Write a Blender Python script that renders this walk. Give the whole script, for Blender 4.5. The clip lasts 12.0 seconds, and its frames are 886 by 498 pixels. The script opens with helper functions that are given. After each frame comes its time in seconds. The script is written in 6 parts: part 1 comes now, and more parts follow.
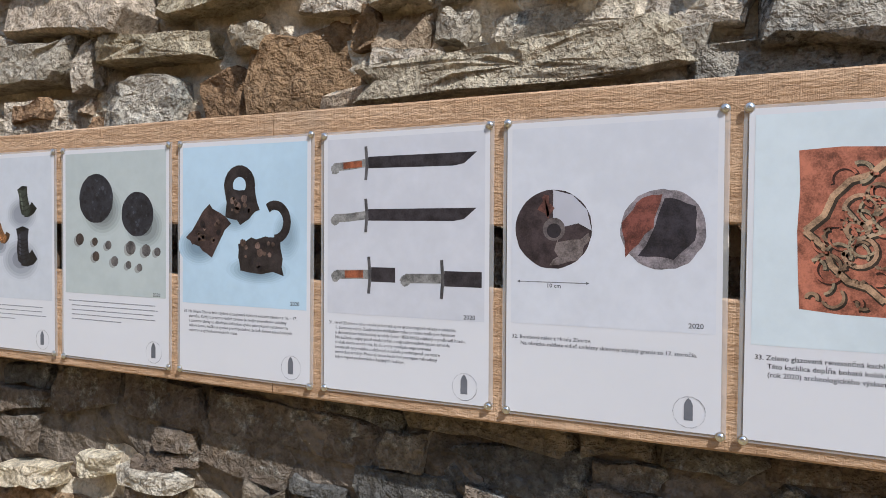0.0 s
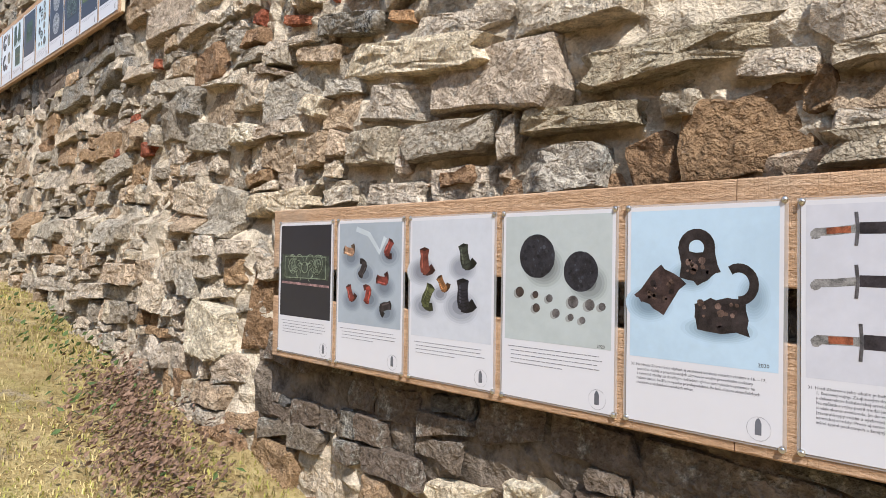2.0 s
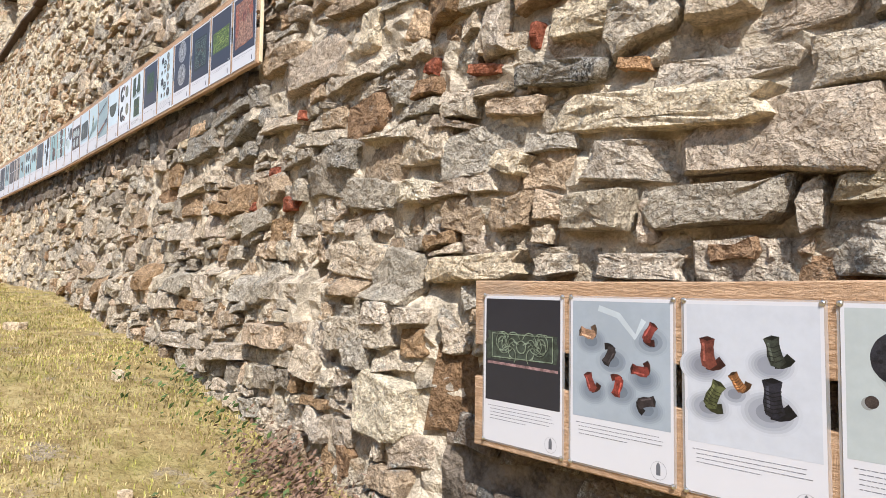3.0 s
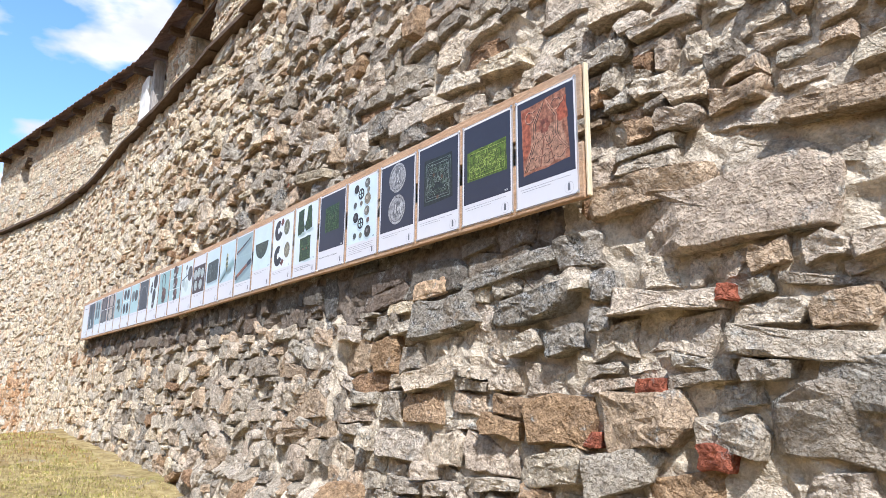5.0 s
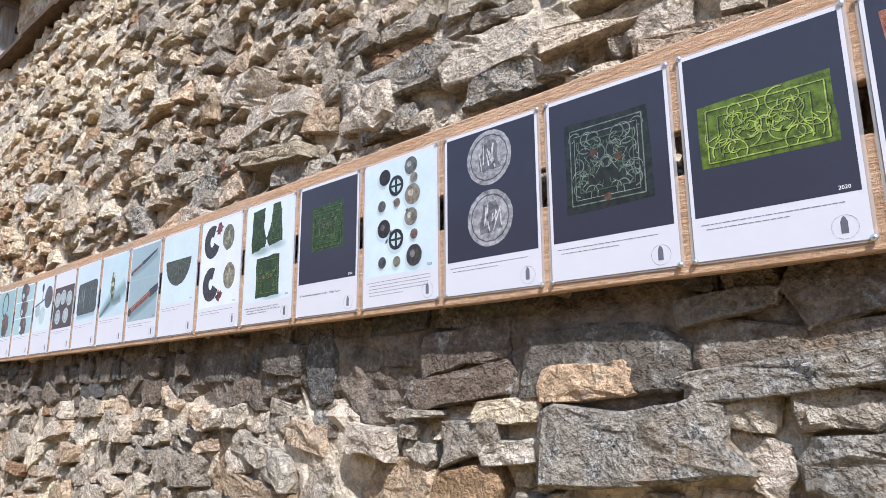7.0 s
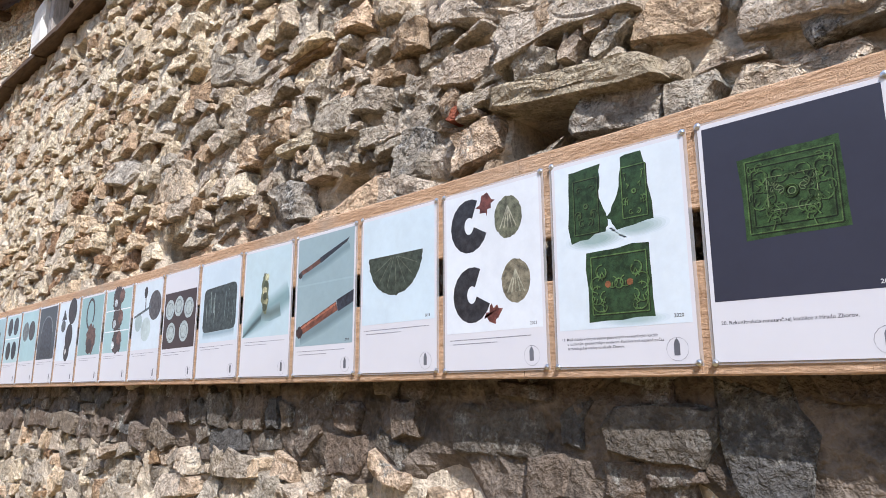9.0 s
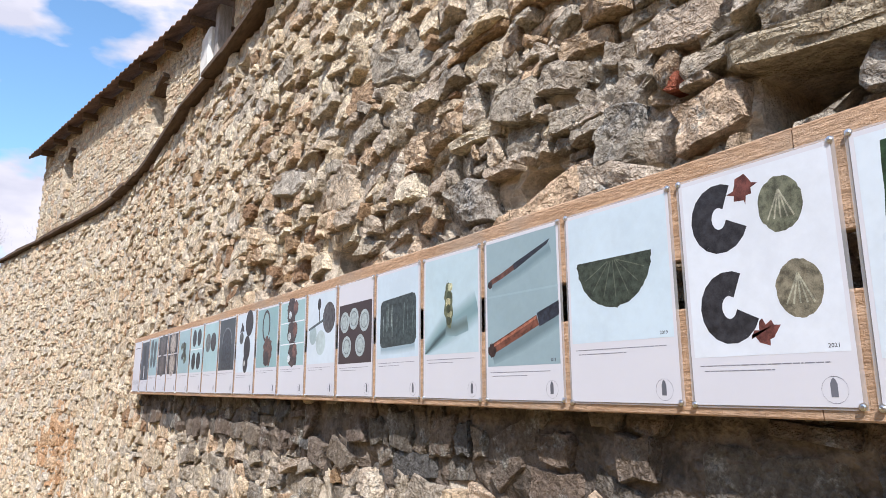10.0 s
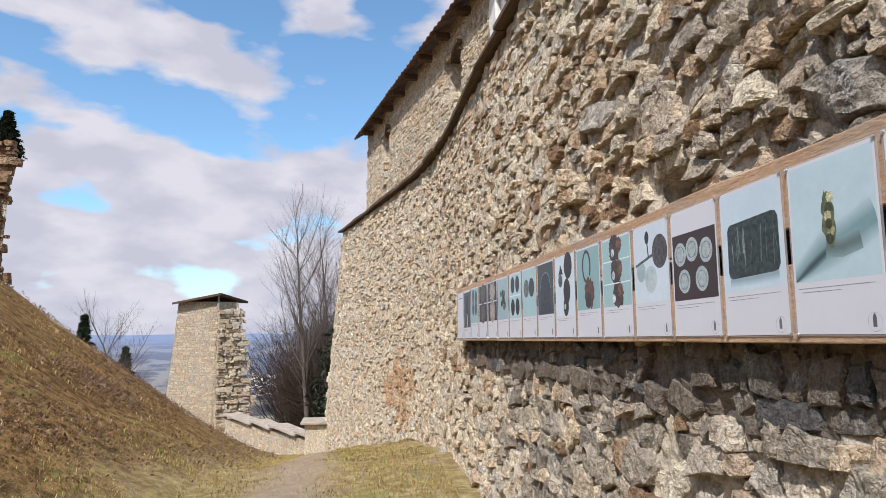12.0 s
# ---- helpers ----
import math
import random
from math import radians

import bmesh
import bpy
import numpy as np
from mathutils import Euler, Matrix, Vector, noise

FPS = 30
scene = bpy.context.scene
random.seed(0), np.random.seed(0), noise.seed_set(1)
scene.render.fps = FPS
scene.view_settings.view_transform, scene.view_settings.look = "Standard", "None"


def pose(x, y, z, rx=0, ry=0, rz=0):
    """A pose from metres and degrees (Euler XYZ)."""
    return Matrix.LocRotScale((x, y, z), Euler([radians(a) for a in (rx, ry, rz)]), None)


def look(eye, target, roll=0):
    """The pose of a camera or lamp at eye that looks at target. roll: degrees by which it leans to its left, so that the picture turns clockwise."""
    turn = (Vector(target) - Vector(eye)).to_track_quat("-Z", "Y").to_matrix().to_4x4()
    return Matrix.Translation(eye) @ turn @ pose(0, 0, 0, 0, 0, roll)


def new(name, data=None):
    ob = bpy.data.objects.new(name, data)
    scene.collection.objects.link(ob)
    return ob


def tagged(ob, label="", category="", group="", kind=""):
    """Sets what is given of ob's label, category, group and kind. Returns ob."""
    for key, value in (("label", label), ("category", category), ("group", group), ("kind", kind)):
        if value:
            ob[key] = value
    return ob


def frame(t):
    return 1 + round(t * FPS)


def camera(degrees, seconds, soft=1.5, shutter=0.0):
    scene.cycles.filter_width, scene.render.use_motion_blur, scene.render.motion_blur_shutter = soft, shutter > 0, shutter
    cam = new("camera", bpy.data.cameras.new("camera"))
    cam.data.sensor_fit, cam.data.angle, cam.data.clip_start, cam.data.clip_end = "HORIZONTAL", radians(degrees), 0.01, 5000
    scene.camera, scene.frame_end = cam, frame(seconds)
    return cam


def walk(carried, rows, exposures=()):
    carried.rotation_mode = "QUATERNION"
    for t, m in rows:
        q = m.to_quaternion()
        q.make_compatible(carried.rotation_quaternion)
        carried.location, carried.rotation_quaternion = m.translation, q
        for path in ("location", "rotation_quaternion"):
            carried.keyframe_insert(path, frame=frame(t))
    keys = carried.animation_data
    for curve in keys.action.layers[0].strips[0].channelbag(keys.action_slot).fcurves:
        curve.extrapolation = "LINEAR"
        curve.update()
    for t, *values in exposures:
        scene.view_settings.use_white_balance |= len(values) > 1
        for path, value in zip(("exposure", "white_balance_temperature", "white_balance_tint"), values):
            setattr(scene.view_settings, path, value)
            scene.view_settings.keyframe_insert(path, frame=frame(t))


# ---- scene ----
cam = camera(67.0, 12.0, soft=0.5)
PATH = [
    (0, (-0.041, -0.017, 1.5), (-0.864, 1.805, 1.454), 0.6),
    (0.5, (-0.136, -0.065, 1.496), (-1.15, 1.658, 1.469), 0.8),
    (1, (-0.217, -0.127, 1.505), (-1.37, 1.507, 1.496), 0.9),
    (1.5, (-0.256, -0.211, 1.527), (-1.548, 1.316, 1.536), 0.8),
    (2, (-0.323, -0.299, 1.554), (-1.722, 1.13, 1.582), 0.9),
    (2.5, (-0.486, -0.398, 1.587), (-1.933, 0.981, 1.637), 0.9),
    (3, (-0.845, -0.491, 1.673), (-2.35, 0.82, 1.797), 0.8),
    (3.5, (-1.269, -0.597, 1.821), (-2.8, 0.663, 2.076), 0.4),
    (3.7, (-1.462, -0.629, 1.883), (-3.002, 0.611, 2.182), 0.3),
    (5.3, (-3.023, -0.564, 2.315), (-4.577, 0.616, 2.753), 0.5),
    (5.5, (-3.197, -0.491, 2.377), (-4.749, 0.69, 2.82), 0.3),
    (6, (-3.602, -0.396, 2.497), (-5.111, 0.834, 2.955), 0.2),
    (6.5, (-3.931, -0.29, 2.591), (-5.312, 1.09, 3.025), -0.6),
    (8.3, (-5.228, -0.063, 2.776), (-6.505, 1.419, 3.195), -0.4),
    (8.5, (-5.331, -0.072, 2.801), (-6.626, 1.396, 3.213), -0.5),
    (9, (-5.575, -0.076, 2.852), (-6.95, 1.317, 3.262), -0.2),
    (9.5, (-5.737, -0.068, 2.901), (-7.223, 1.205, 3.315), -0.2),
    (10, (-5.878, -0.016, 2.925), (-7.523, 1.048, 3.329), -0.1),
    (10.5, (-5.961, 0.007, 2.919), (-7.717, 0.884, 3.308), -0.1),
    (11, (-5.986, -0.015, 2.882), (-7.828, 0.665, 3.259), 0.3),
    (11.5, (-6.034, -0.025, 2.885), (-7.952, 0.433, 3.218), -0.1),
    (12, (-6.099, -0.041, 2.888), (-8.064, 0.224, 3.154), -0.3),
]
walk(cam, [(t, look(eye, target, roll)) for t, eye, target, roll in PATH],
     [(0, 0.08, 5950, 11), (2.0, 0.33, 6250, 13), (3.5, 0.55, 6300, 13), (5.5, 0.62, 5750, 14), (8.5, 0.46, 5950, 16), (10.0, 0.38, 6100, 16), (12, 0.0, 6150, 14)])

# ---- world, sun, exposure ----
SUN_WAY = Vector((1.65, -1.0, 2.2)).normalized()
world = bpy.data.worlds.new("sky")
scene.world = world
world.use_nodes = True
wn, wl = world.node_tree.nodes, world.node_tree.links
wn.clear()
sky = wn.new("ShaderNodeTexSky")
sky.sky_type, sky.sun_disc = "NISHITA", False
sky.sun_elevation = math.asin(SUN_WAY.z)
sky.sun_rotation = math.atan2(SUN_WAY.x, SUN_WAY.y)
sky.air_density, sky.dust_density, sky.ozone_density = 1.0, 0.5, 1.2
co = wn.new("ShaderNodeTexCoord")
mp = wn.new("ShaderNodeMapping")
mp.inputs["Scale"].default_value = (1.0, 1.0, 2.3)
mp.inputs["Location"].default_value = (1.42, 0.46, 0.7)
cl = wn.new("ShaderNodeTexNoise")
cl.inputs["Scale"].default_value, cl.inputs["Detail"].default_value = 5.2, 6.0
cl.inputs["Roughness"].default_value = 0.46
ramp = wn.new("ShaderNodeValToRGB")
ramp.color_ramp.elements[0].position, ramp.color_ramp.elements[1].position = 0.50, 0.575
mixc = wn.new("ShaderNodeMixRGB")
shade = wn.new("ShaderNodeTexNoise")
shade.inputs["Scale"].default_value, shade.inputs["Detail"].default_value = 9.0, 4.0
body = wn.new("ShaderNodeMixRGB")
body.inputs[1].default_value, body.inputs[2].default_value = (8.6, 8.7, 9.6, 1), (11.2, 10.9, 11.3, 1)
part_shade = wn.new("ShaderNodeMapRange")
part_shade.inputs["From Min"].default_value, part_shade.inputs["From Max"].default_value = 0.4, 0.62
wl.new(mp.outputs["Vector"], shade.inputs["Vector"])
wl.new(shade.outputs["Fac"], part_shade.inputs["Value"])
wl.new(part_shade.outputs["Result"], body.inputs[0])
wl.new(body.outputs[0], mixc.inputs[2])
bg = wn.new("ShaderNodeBackground")
bg.inputs["Strength"].default_value = 0.068
wo = wn.new("ShaderNodeOutputWorld")
wl.new(co.outputs["Generated"], mp.inputs["Vector"])
wl.new(mp.outputs["Vector"], cl.inputs["Vector"])
sep = wn.new("ShaderNodeSeparateXYZ")
low = wn.new("ShaderNodeMapRange")
low.inputs["From Min"].default_value, low.inputs["From Max"].default_value = 0.0, 0.38
low.inputs["To Min"].default_value, low.inputs["To Max"].default_value = 0.25, -0.005
veil = wn.new("ShaderNodeMath")
wl.new(co.outputs["Generated"], sep.inputs[0])
wl.new(sep.outputs["Z"], low.inputs["Value"])
wl.new(low.outputs["Result"], veil.inputs[0])
wl.new(cl.outputs["Fac"], veil.inputs[1])
wl.new(veil.outputs[0], ramp.inputs["Fac"])
wl.new(ramp.outputs["Color"], mixc.inputs[0])
tint = wn.new("ShaderNodeMixRGB")
tint.blend_type = "MULTIPLY"
tint.inputs[0].default_value = 1.0
tint.inputs[2].default_value = (2.3, 2.82, 2.82, 1)
wl.new(sky.outputs["Color"], tint.inputs[1])
wl.new(tint.outputs["Color"], mixc.inputs[1])
wl.new(mixc.outputs["Color"], bg.inputs["Color"])
wl.new(bg.outputs["Background"], wo.inputs["Surface"])

sun = new("sun", bpy.data.lights.new("sun", "SUN"))
sun.data.energy, sun.data.angle, sun.data.color = 5.0, radians(0.5), (1.0, 0.955, 0.88)
sun.matrix_world = look(SUN_WAY * 50, (0, 0, 0))

# ---- materials ----


def principled(name, rough=0.8, metal=0.0, spec=0.3):
    m = bpy.data.materials.new(name)
    m.use_nodes = True
    n, l = m.node_tree.nodes, m.node_tree.links
    b = n["Principled BSDF"]
    b.inputs["Roughness"].default_value, b.inputs["Metallic"].default_value = rough, metal
    b.inputs["Specular IOR Level"].default_value = spec
    return m, n, l, b


def rgb_mix(n, l, fac, a, b, kind="MIX"):
    x = n.new("ShaderNodeMixRGB")
    x.blend_type = kind
    for i, v in ((0, fac), (1, a), (2, b)):
        if isinstance(v, (int, float)):
            x.inputs[i].default_value = v
        elif isinstance(v, tuple):
            x.inputs[i].default_value = (*v, 1)
        else:
            l.new(v, x.inputs[i])
    return x.outputs[0]


def tex(n, l, scale, detail=6, rough=0.6, squeeze=(1, 1, 1), seed=None):
    c = n.new("ShaderNodeNewGeometry")
    p = n.new("ShaderNodeMapping")
    p.inputs["Scale"].default_value = squeeze
    l.new(c.outputs["Position"], p.inputs["Vector"])
    v = p.outputs["Vector"]
    if seed is not None:
        add = n.new("ShaderNodeVectorMath")
        add.operation = "ADD"
        l.new(v, add.inputs[0])
        l.new(seed, add.inputs[1])
        v = add.outputs[0]
    t = n.new("ShaderNodeTexNoise")
    t.inputs["Scale"].default_value, t.inputs["Detail"].default_value, t.inputs["Roughness"].default_value = scale, detail, rough
    l.new(v, t.inputs["Vector"])
    return t.outputs["Fac"]


def band(n, l, fac, lo, hi):
    r = n.new("ShaderNodeMapRange")
    r.inputs["From Min"].default_value, r.inputs["From Max"].default_value = lo, hi
    r.interpolation_type = "SMOOTHSTEP"
    l.new(fac, r.inputs["Value"])
    return r.outputs["Result"]


def bumped(n, l, b, height, strength, distance):
    k = n.new("ShaderNodeBump")
    k.inputs["Strength"].default_value, k.inputs["Distance"].default_value = strength, distance
    l.new(height, k.inputs["Height"])
    l.new(k.outputs["Normal"], b.inputs["Normal"])
    return k


def summed(n, l, a, b, kb):
    m = n.new("ShaderNodeMath")
    m.operation = "MULTIPLY_ADD"
    l.new(b, m.inputs[0])
    m.inputs[1].default_value = kb
    l.new(a, m.inputs[2])
    return m.outputs[0]


def stone_material(name, tones, lichen=0.4, bump=0.03, crust=((0.22, 0.205, 0.18), (0.56, 0.54, 0.47))):
    """Weathered sandstone; each stone takes its own tone from the list."""
    m, n, l, b = principled(name, 0.92, 0, 0.2)
    oi, ge = n.new("ShaderNodeObjectInfo"), n.new("ShaderNodeNewGeometry")
    add = n.new("ShaderNodeMath")
    l.new(oi.outputs["Random"], add.inputs[0])
    l.new(ge.outputs["Random Per Island"], add.inputs[1])
    fr = n.new("ShaderNodeMath")
    fr.operation = "FRACT"
    l.new(add.outputs[0], fr.inputs[0])
    r = n.new("ShaderNodeValToRGB")
    r.color_ramp.interpolation = "CONSTANT"
    while len(r.color_ramp.elements) < len(tones):
        r.color_ramp.elements.new(0.5)
    for i, t in enumerate(tones):
        r.color_ramp.elements[i].position = i / len(tones)
        r.color_ramp.elements[i].color = (min(0.85, t[0] * 1.10), min(0.8, t[1] * 1.08), min(0.75, t[2] * 1.09), 1)
    l.new(fr.outputs[0], r.inputs["Fac"])
    big = tex(n, l, 5.0, 5, 0.6)
    mid = tex(n, l, 24.0, 6, 0.65)
    fine = tex(n, l, 95.0, 5, 0.7)
    c = rgb_mix(n, l, 0.75, r.outputs["Color"], rgb_mix(n, l, band(n, l, mid, 0.3, 0.72), (0.66, 0.62, 0.58), (1.42, 1.40, 1.36)), "MULTIPLY")
    c = rgb_mix(n, l, 0.27, c, rgb_mix(n, l, band(n, l, fine, 0.36, 0.64), (0.60, 0.58, 0.55), (1.42, 1.41, 1.38)), "MULTIPLY")
    grit = tex(n, l, 260.0, 2, 0.6)
    c = rgb_mix(n, l, 0.15, c, rgb_mix(n, l, band(n, l, grit, 0.36, 0.64), (0.62, 0.60, 0.57), (1.34, 1.33, 1.31)), "MULTIPLY")
    grey = band(n, l, tex(n, l, 11.0, 7, 0.72), 0.6 - 0.12 * lichen, 0.72 - 0.08 * lichen)
    c = rgb_mix(n, l, grey, c, rgb_mix(n, l, band(n, l, fine, 0.4, 0.62), *crust))
    ochre = band(n, l, big, 0.62, 0.78)
    c = rgb_mix(n, l, ochre, c, rgb_mix(n, l, 0.5, c, (0.42, 0.25, 0.11)))
    l.new(c, b.inputs["Base Color"])
    chips = band(n, l, tex(n, l, 34.0, 5, 0.6), 0.46, 0.56)
    pits = band(n, l, tex(n, l, 75.0, 3, 0.6), 0.40, 0.52)
    c2 = rgb_mix(n, l, pits, rgb_mix(n, l, 0.28, c, (0.30, 0.27, 0.23), "MULTIPLY"), c)
    l.new(c2, b.inputs["Base Color"])
    h = summed(n, l, summed(n, l, summed(n, l, summed(n, l, mid, fine, 0.38), chips, 0.30), pits, 0.16), grit, 0.06)
    bumped(n, l, b, h, 1.0, bump)
    return m


TONES = [(0.54, 0.48, 0.38), (0.60, 0.52, 0.41), (0.46, 0.42, 0.34), (0.64, 0.55, 0.42), (0.54, 0.48, 0.37), (0.62, 0.55, 0.45),
         (0.43, 0.34, 0.24), (0.55, 0.49, 0.40), (0.51, 0.475, 0.40), (0.60, 0.48, 0.35), (0.43, 0.39, 0.315), (0.58, 0.51, 0.41),
         (0.52, 0.44, 0.345), (0.50, 0.39, 0.27), (0.65, 0.58, 0.46), (0.44, 0.395, 0.32)]
STONE = stone_material("rubble stone", TONES)
PALE = stone_material("pale rubble stone", [(0.73, 0.63, 0.46), (0.67, 0.58, 0.42), (0.76, 0.67, 0.50), (0.61, 0.52, 0.385), (0.70, 0.57, 0.40),
                                            (0.76, 0.69, 0.53), (0.64, 0.49, 0.335), (0.62, 0.57, 0.47)], 0.12, 0.03)
GREYSTONE = stone_material("weathered grey stone", [(0.40, 0.355, 0.285), (0.33, 0.295, 0.24), (0.46, 0.41, 0.325)], 0.5, 0.03)
# weathered stone whose dark tones also hold the boards' shadow
SHADED = stone_material("weathered stone with board shade in its colour", [(0.19, 0.155, 0.125), (0.21, 0.175, 0.14), (0.13, 0.13, 0.125), (0.20, 0.16, 0.125), (0.24, 0.205, 0.16), (0.17, 0.155, 0.13)], 0.7, 0.03)
RUST = stone_material("orange stained stone", [(0.60, 0.40, 0.24), (0.56, 0.35, 0.19), (0.62, 0.46, 0.30), (0.54, 0.37, 0.22)], 0.1)
BROWN = stone_material("brown sandstone", [(0.30, 0.205, 0.12), (0.33, 0.22, 0.125), (0.27, 0.175, 0.10)], 0.0, 0.035)
RED = stone_material("red brick fragment", [(0.36, 0.12, 0.07), (0.40, 0.16, 0.09)], 0.0)
LICHEN = stone_material("lichened grey stone", [(0.36, 0.335, 0.28), (0.42, 0.39, 0.33)], 1.0, 0.035, ((0.07, 0.068, 0.062), (0.60, 0.58, 0.53)))
OCHRE = stone_material("ochre sandstone", [(0.42, 0.29, 0.17), (0.46, 0.33, 0.21), (0.38, 0.25, 0.15)], 0.15, 0.04)
SLAB = stone_material("rippled sandstone slab", [(0.45, 0.395, 0.285), (0.48, 0.425, 0.32)], 0.2, 0.03)


def plain(name, colour, rough=0.7, metal=0.0, spread=0.25, scale=12.0, bump=0.0, squeeze=(1, 1, 1), spec=0.3, coat=0.0):
    m, n, l, b = principled(name, rough, metal, spec)
    a = tex(n, l, scale, 5, 0.6, squeeze)
    f = tex(n, l, scale * 7, 4, 0.6, squeeze)
    v = summed(n, l, a, f, 0.5)
    dark, light = tuple(x * (1 - spread) for x in colour), tuple(min(1, x * (1 + spread)) for x in colour)
    l.new(rgb_mix(n, l, band(n, l, v, 0.5, 1.0), dark, light), b.inputs["Base Color"])
    if bump:
        bumped(n, l, b, v, 0.8, bump)
    if coat:
        b.inputs["Coat Weight"].default_value, b.inputs["Coat Roughness"].default_value = coat, 0.12
    return m


def wood_material():
    """Rough sawn spruce: long grain, upright saw marks, grey weathering."""
    m, n, l, b = principled("rough sawn spruce", 0.85, 0, 0.2)
    grain = tex(n, l, 5.0, 6, 0.65, (0.7, 8, 16))
    saw = tex(n, l, 5.0, 3, 0.5, (130, 5, 3))
    stain = tex(n, l, 2.6, 5, 0.6)
    fuzz = tex(n, l, 40.0, 5, 0.7, (1.0, 3, 4.5))
    c = rgb_mix(n, l, band(n, l, grain, 0.35, 0.68), (0.47, 0.30, 0.18), (0.62, 0.425, 0.28))
    c = rgb_mix(n, l, 0.05, c, rgb_mix(n, l, band(n, l, saw, 0.35, 0.65), (0.6, 0.56, 0.52), (1.25, 1.22, 1.18)), "MULTIPLY")
    c = rgb_mix(n, l, 0.6, c, rgb_mix(n, l, band(n, l, fuzz, 0.3, 0.7), (0.68, 0.64, 0.6), (1.25, 1.22, 1.2)), "MULTIPLY")
    c = rgb_mix(n, l, band(n, l, stain, 0.5, 0.75), c, rgb_mix(n, l, 0.6, c, (0.36, 0.31, 0.25)))
    l.new(c, b.inputs["Base Color"])
    bumped(n, l, b, summed(n, l, fuzz, saw, 0.25), 0.9, 0.007)
    return m


# dark tone paints the shadow below the boards onto the mortar
SHADED_MORTAR = plain("old mortar darkened with board shade", (0.155, 0.125, 0.097), 0.95, 0, 0.62, 9, 0.05)
MORTAR = plain("lime mortar", (0.53, 0.45, 0.34), 0.95, 0, 0.38, 16, 0.035)
PLASTER = plain("white lime plaster", (0.75, 0.72, 0.65), 0.9, 0, 0.12, 8, 0.004)
WOOD = wood_material()
PALEWOOD = plain("pale sawn batten", (0.66, 0.55, 0.37), 0.8, 0, 0.2, 8, 0.003, (10, 10, 1))
DARKWOOD = plain("weathered dark timber", (0.105, 0.068, 0.042), 0.85, 0, 0.35, 5, 0.006, (2, 8, 8))
GREYWOOD = plain("grey weathered timber", (0.33, 0.30, 0.27), 0.85, 0, 0.3, 5, 0.004, (8, 8, 1))
TILE = plain("brown clay roof tile", (0.16, 0.10, 0.07), 0.8, 0, 0.4, 4, 0.004)
STEEL = plain("zinc plated steel", (0.72, 0.73, 0.74), 0.28, 1.0, 0.1, 60)
PAPER = plain("laminated white paper", (0.645, 0.645, 0.68), 0.45, 0, 0.015, 3, 0, spec=0.3, coat=0.25)
BARK = plain("grey brown bark", (0.115, 0.09, 0.07), 0.9, 0, 0.35, 9, 0.01, (4, 4, 1))
NEEDLES = plain("dark conifer needles", (0.035, 0.055, 0.028), 0.8, 0, 0.4, 3)
BRUSH = plain("leafless brush", (0.065, 0.045, 0.032), 0.9, 0, 0.4, 2)


def film_material():
    m, n, l, b = principled("clear laminate film", 0.12, 0, 0.5)
    b.inputs["Base Color"].default_value = (0.75, 0.75, 0.75, 1)
    t, x = n.new("ShaderNodeBsdfTransparent"), n.new("ShaderNodeMixShader")
    x.inputs[0].default_value = 0.35
    l.new(t.outputs[0], x.inputs[1])
    l.new(b.outputs[0], x.inputs[2])
    l.new(x.outputs[0], n["Material Output"].inputs["Surface"])
    return m


FILM = film_material()


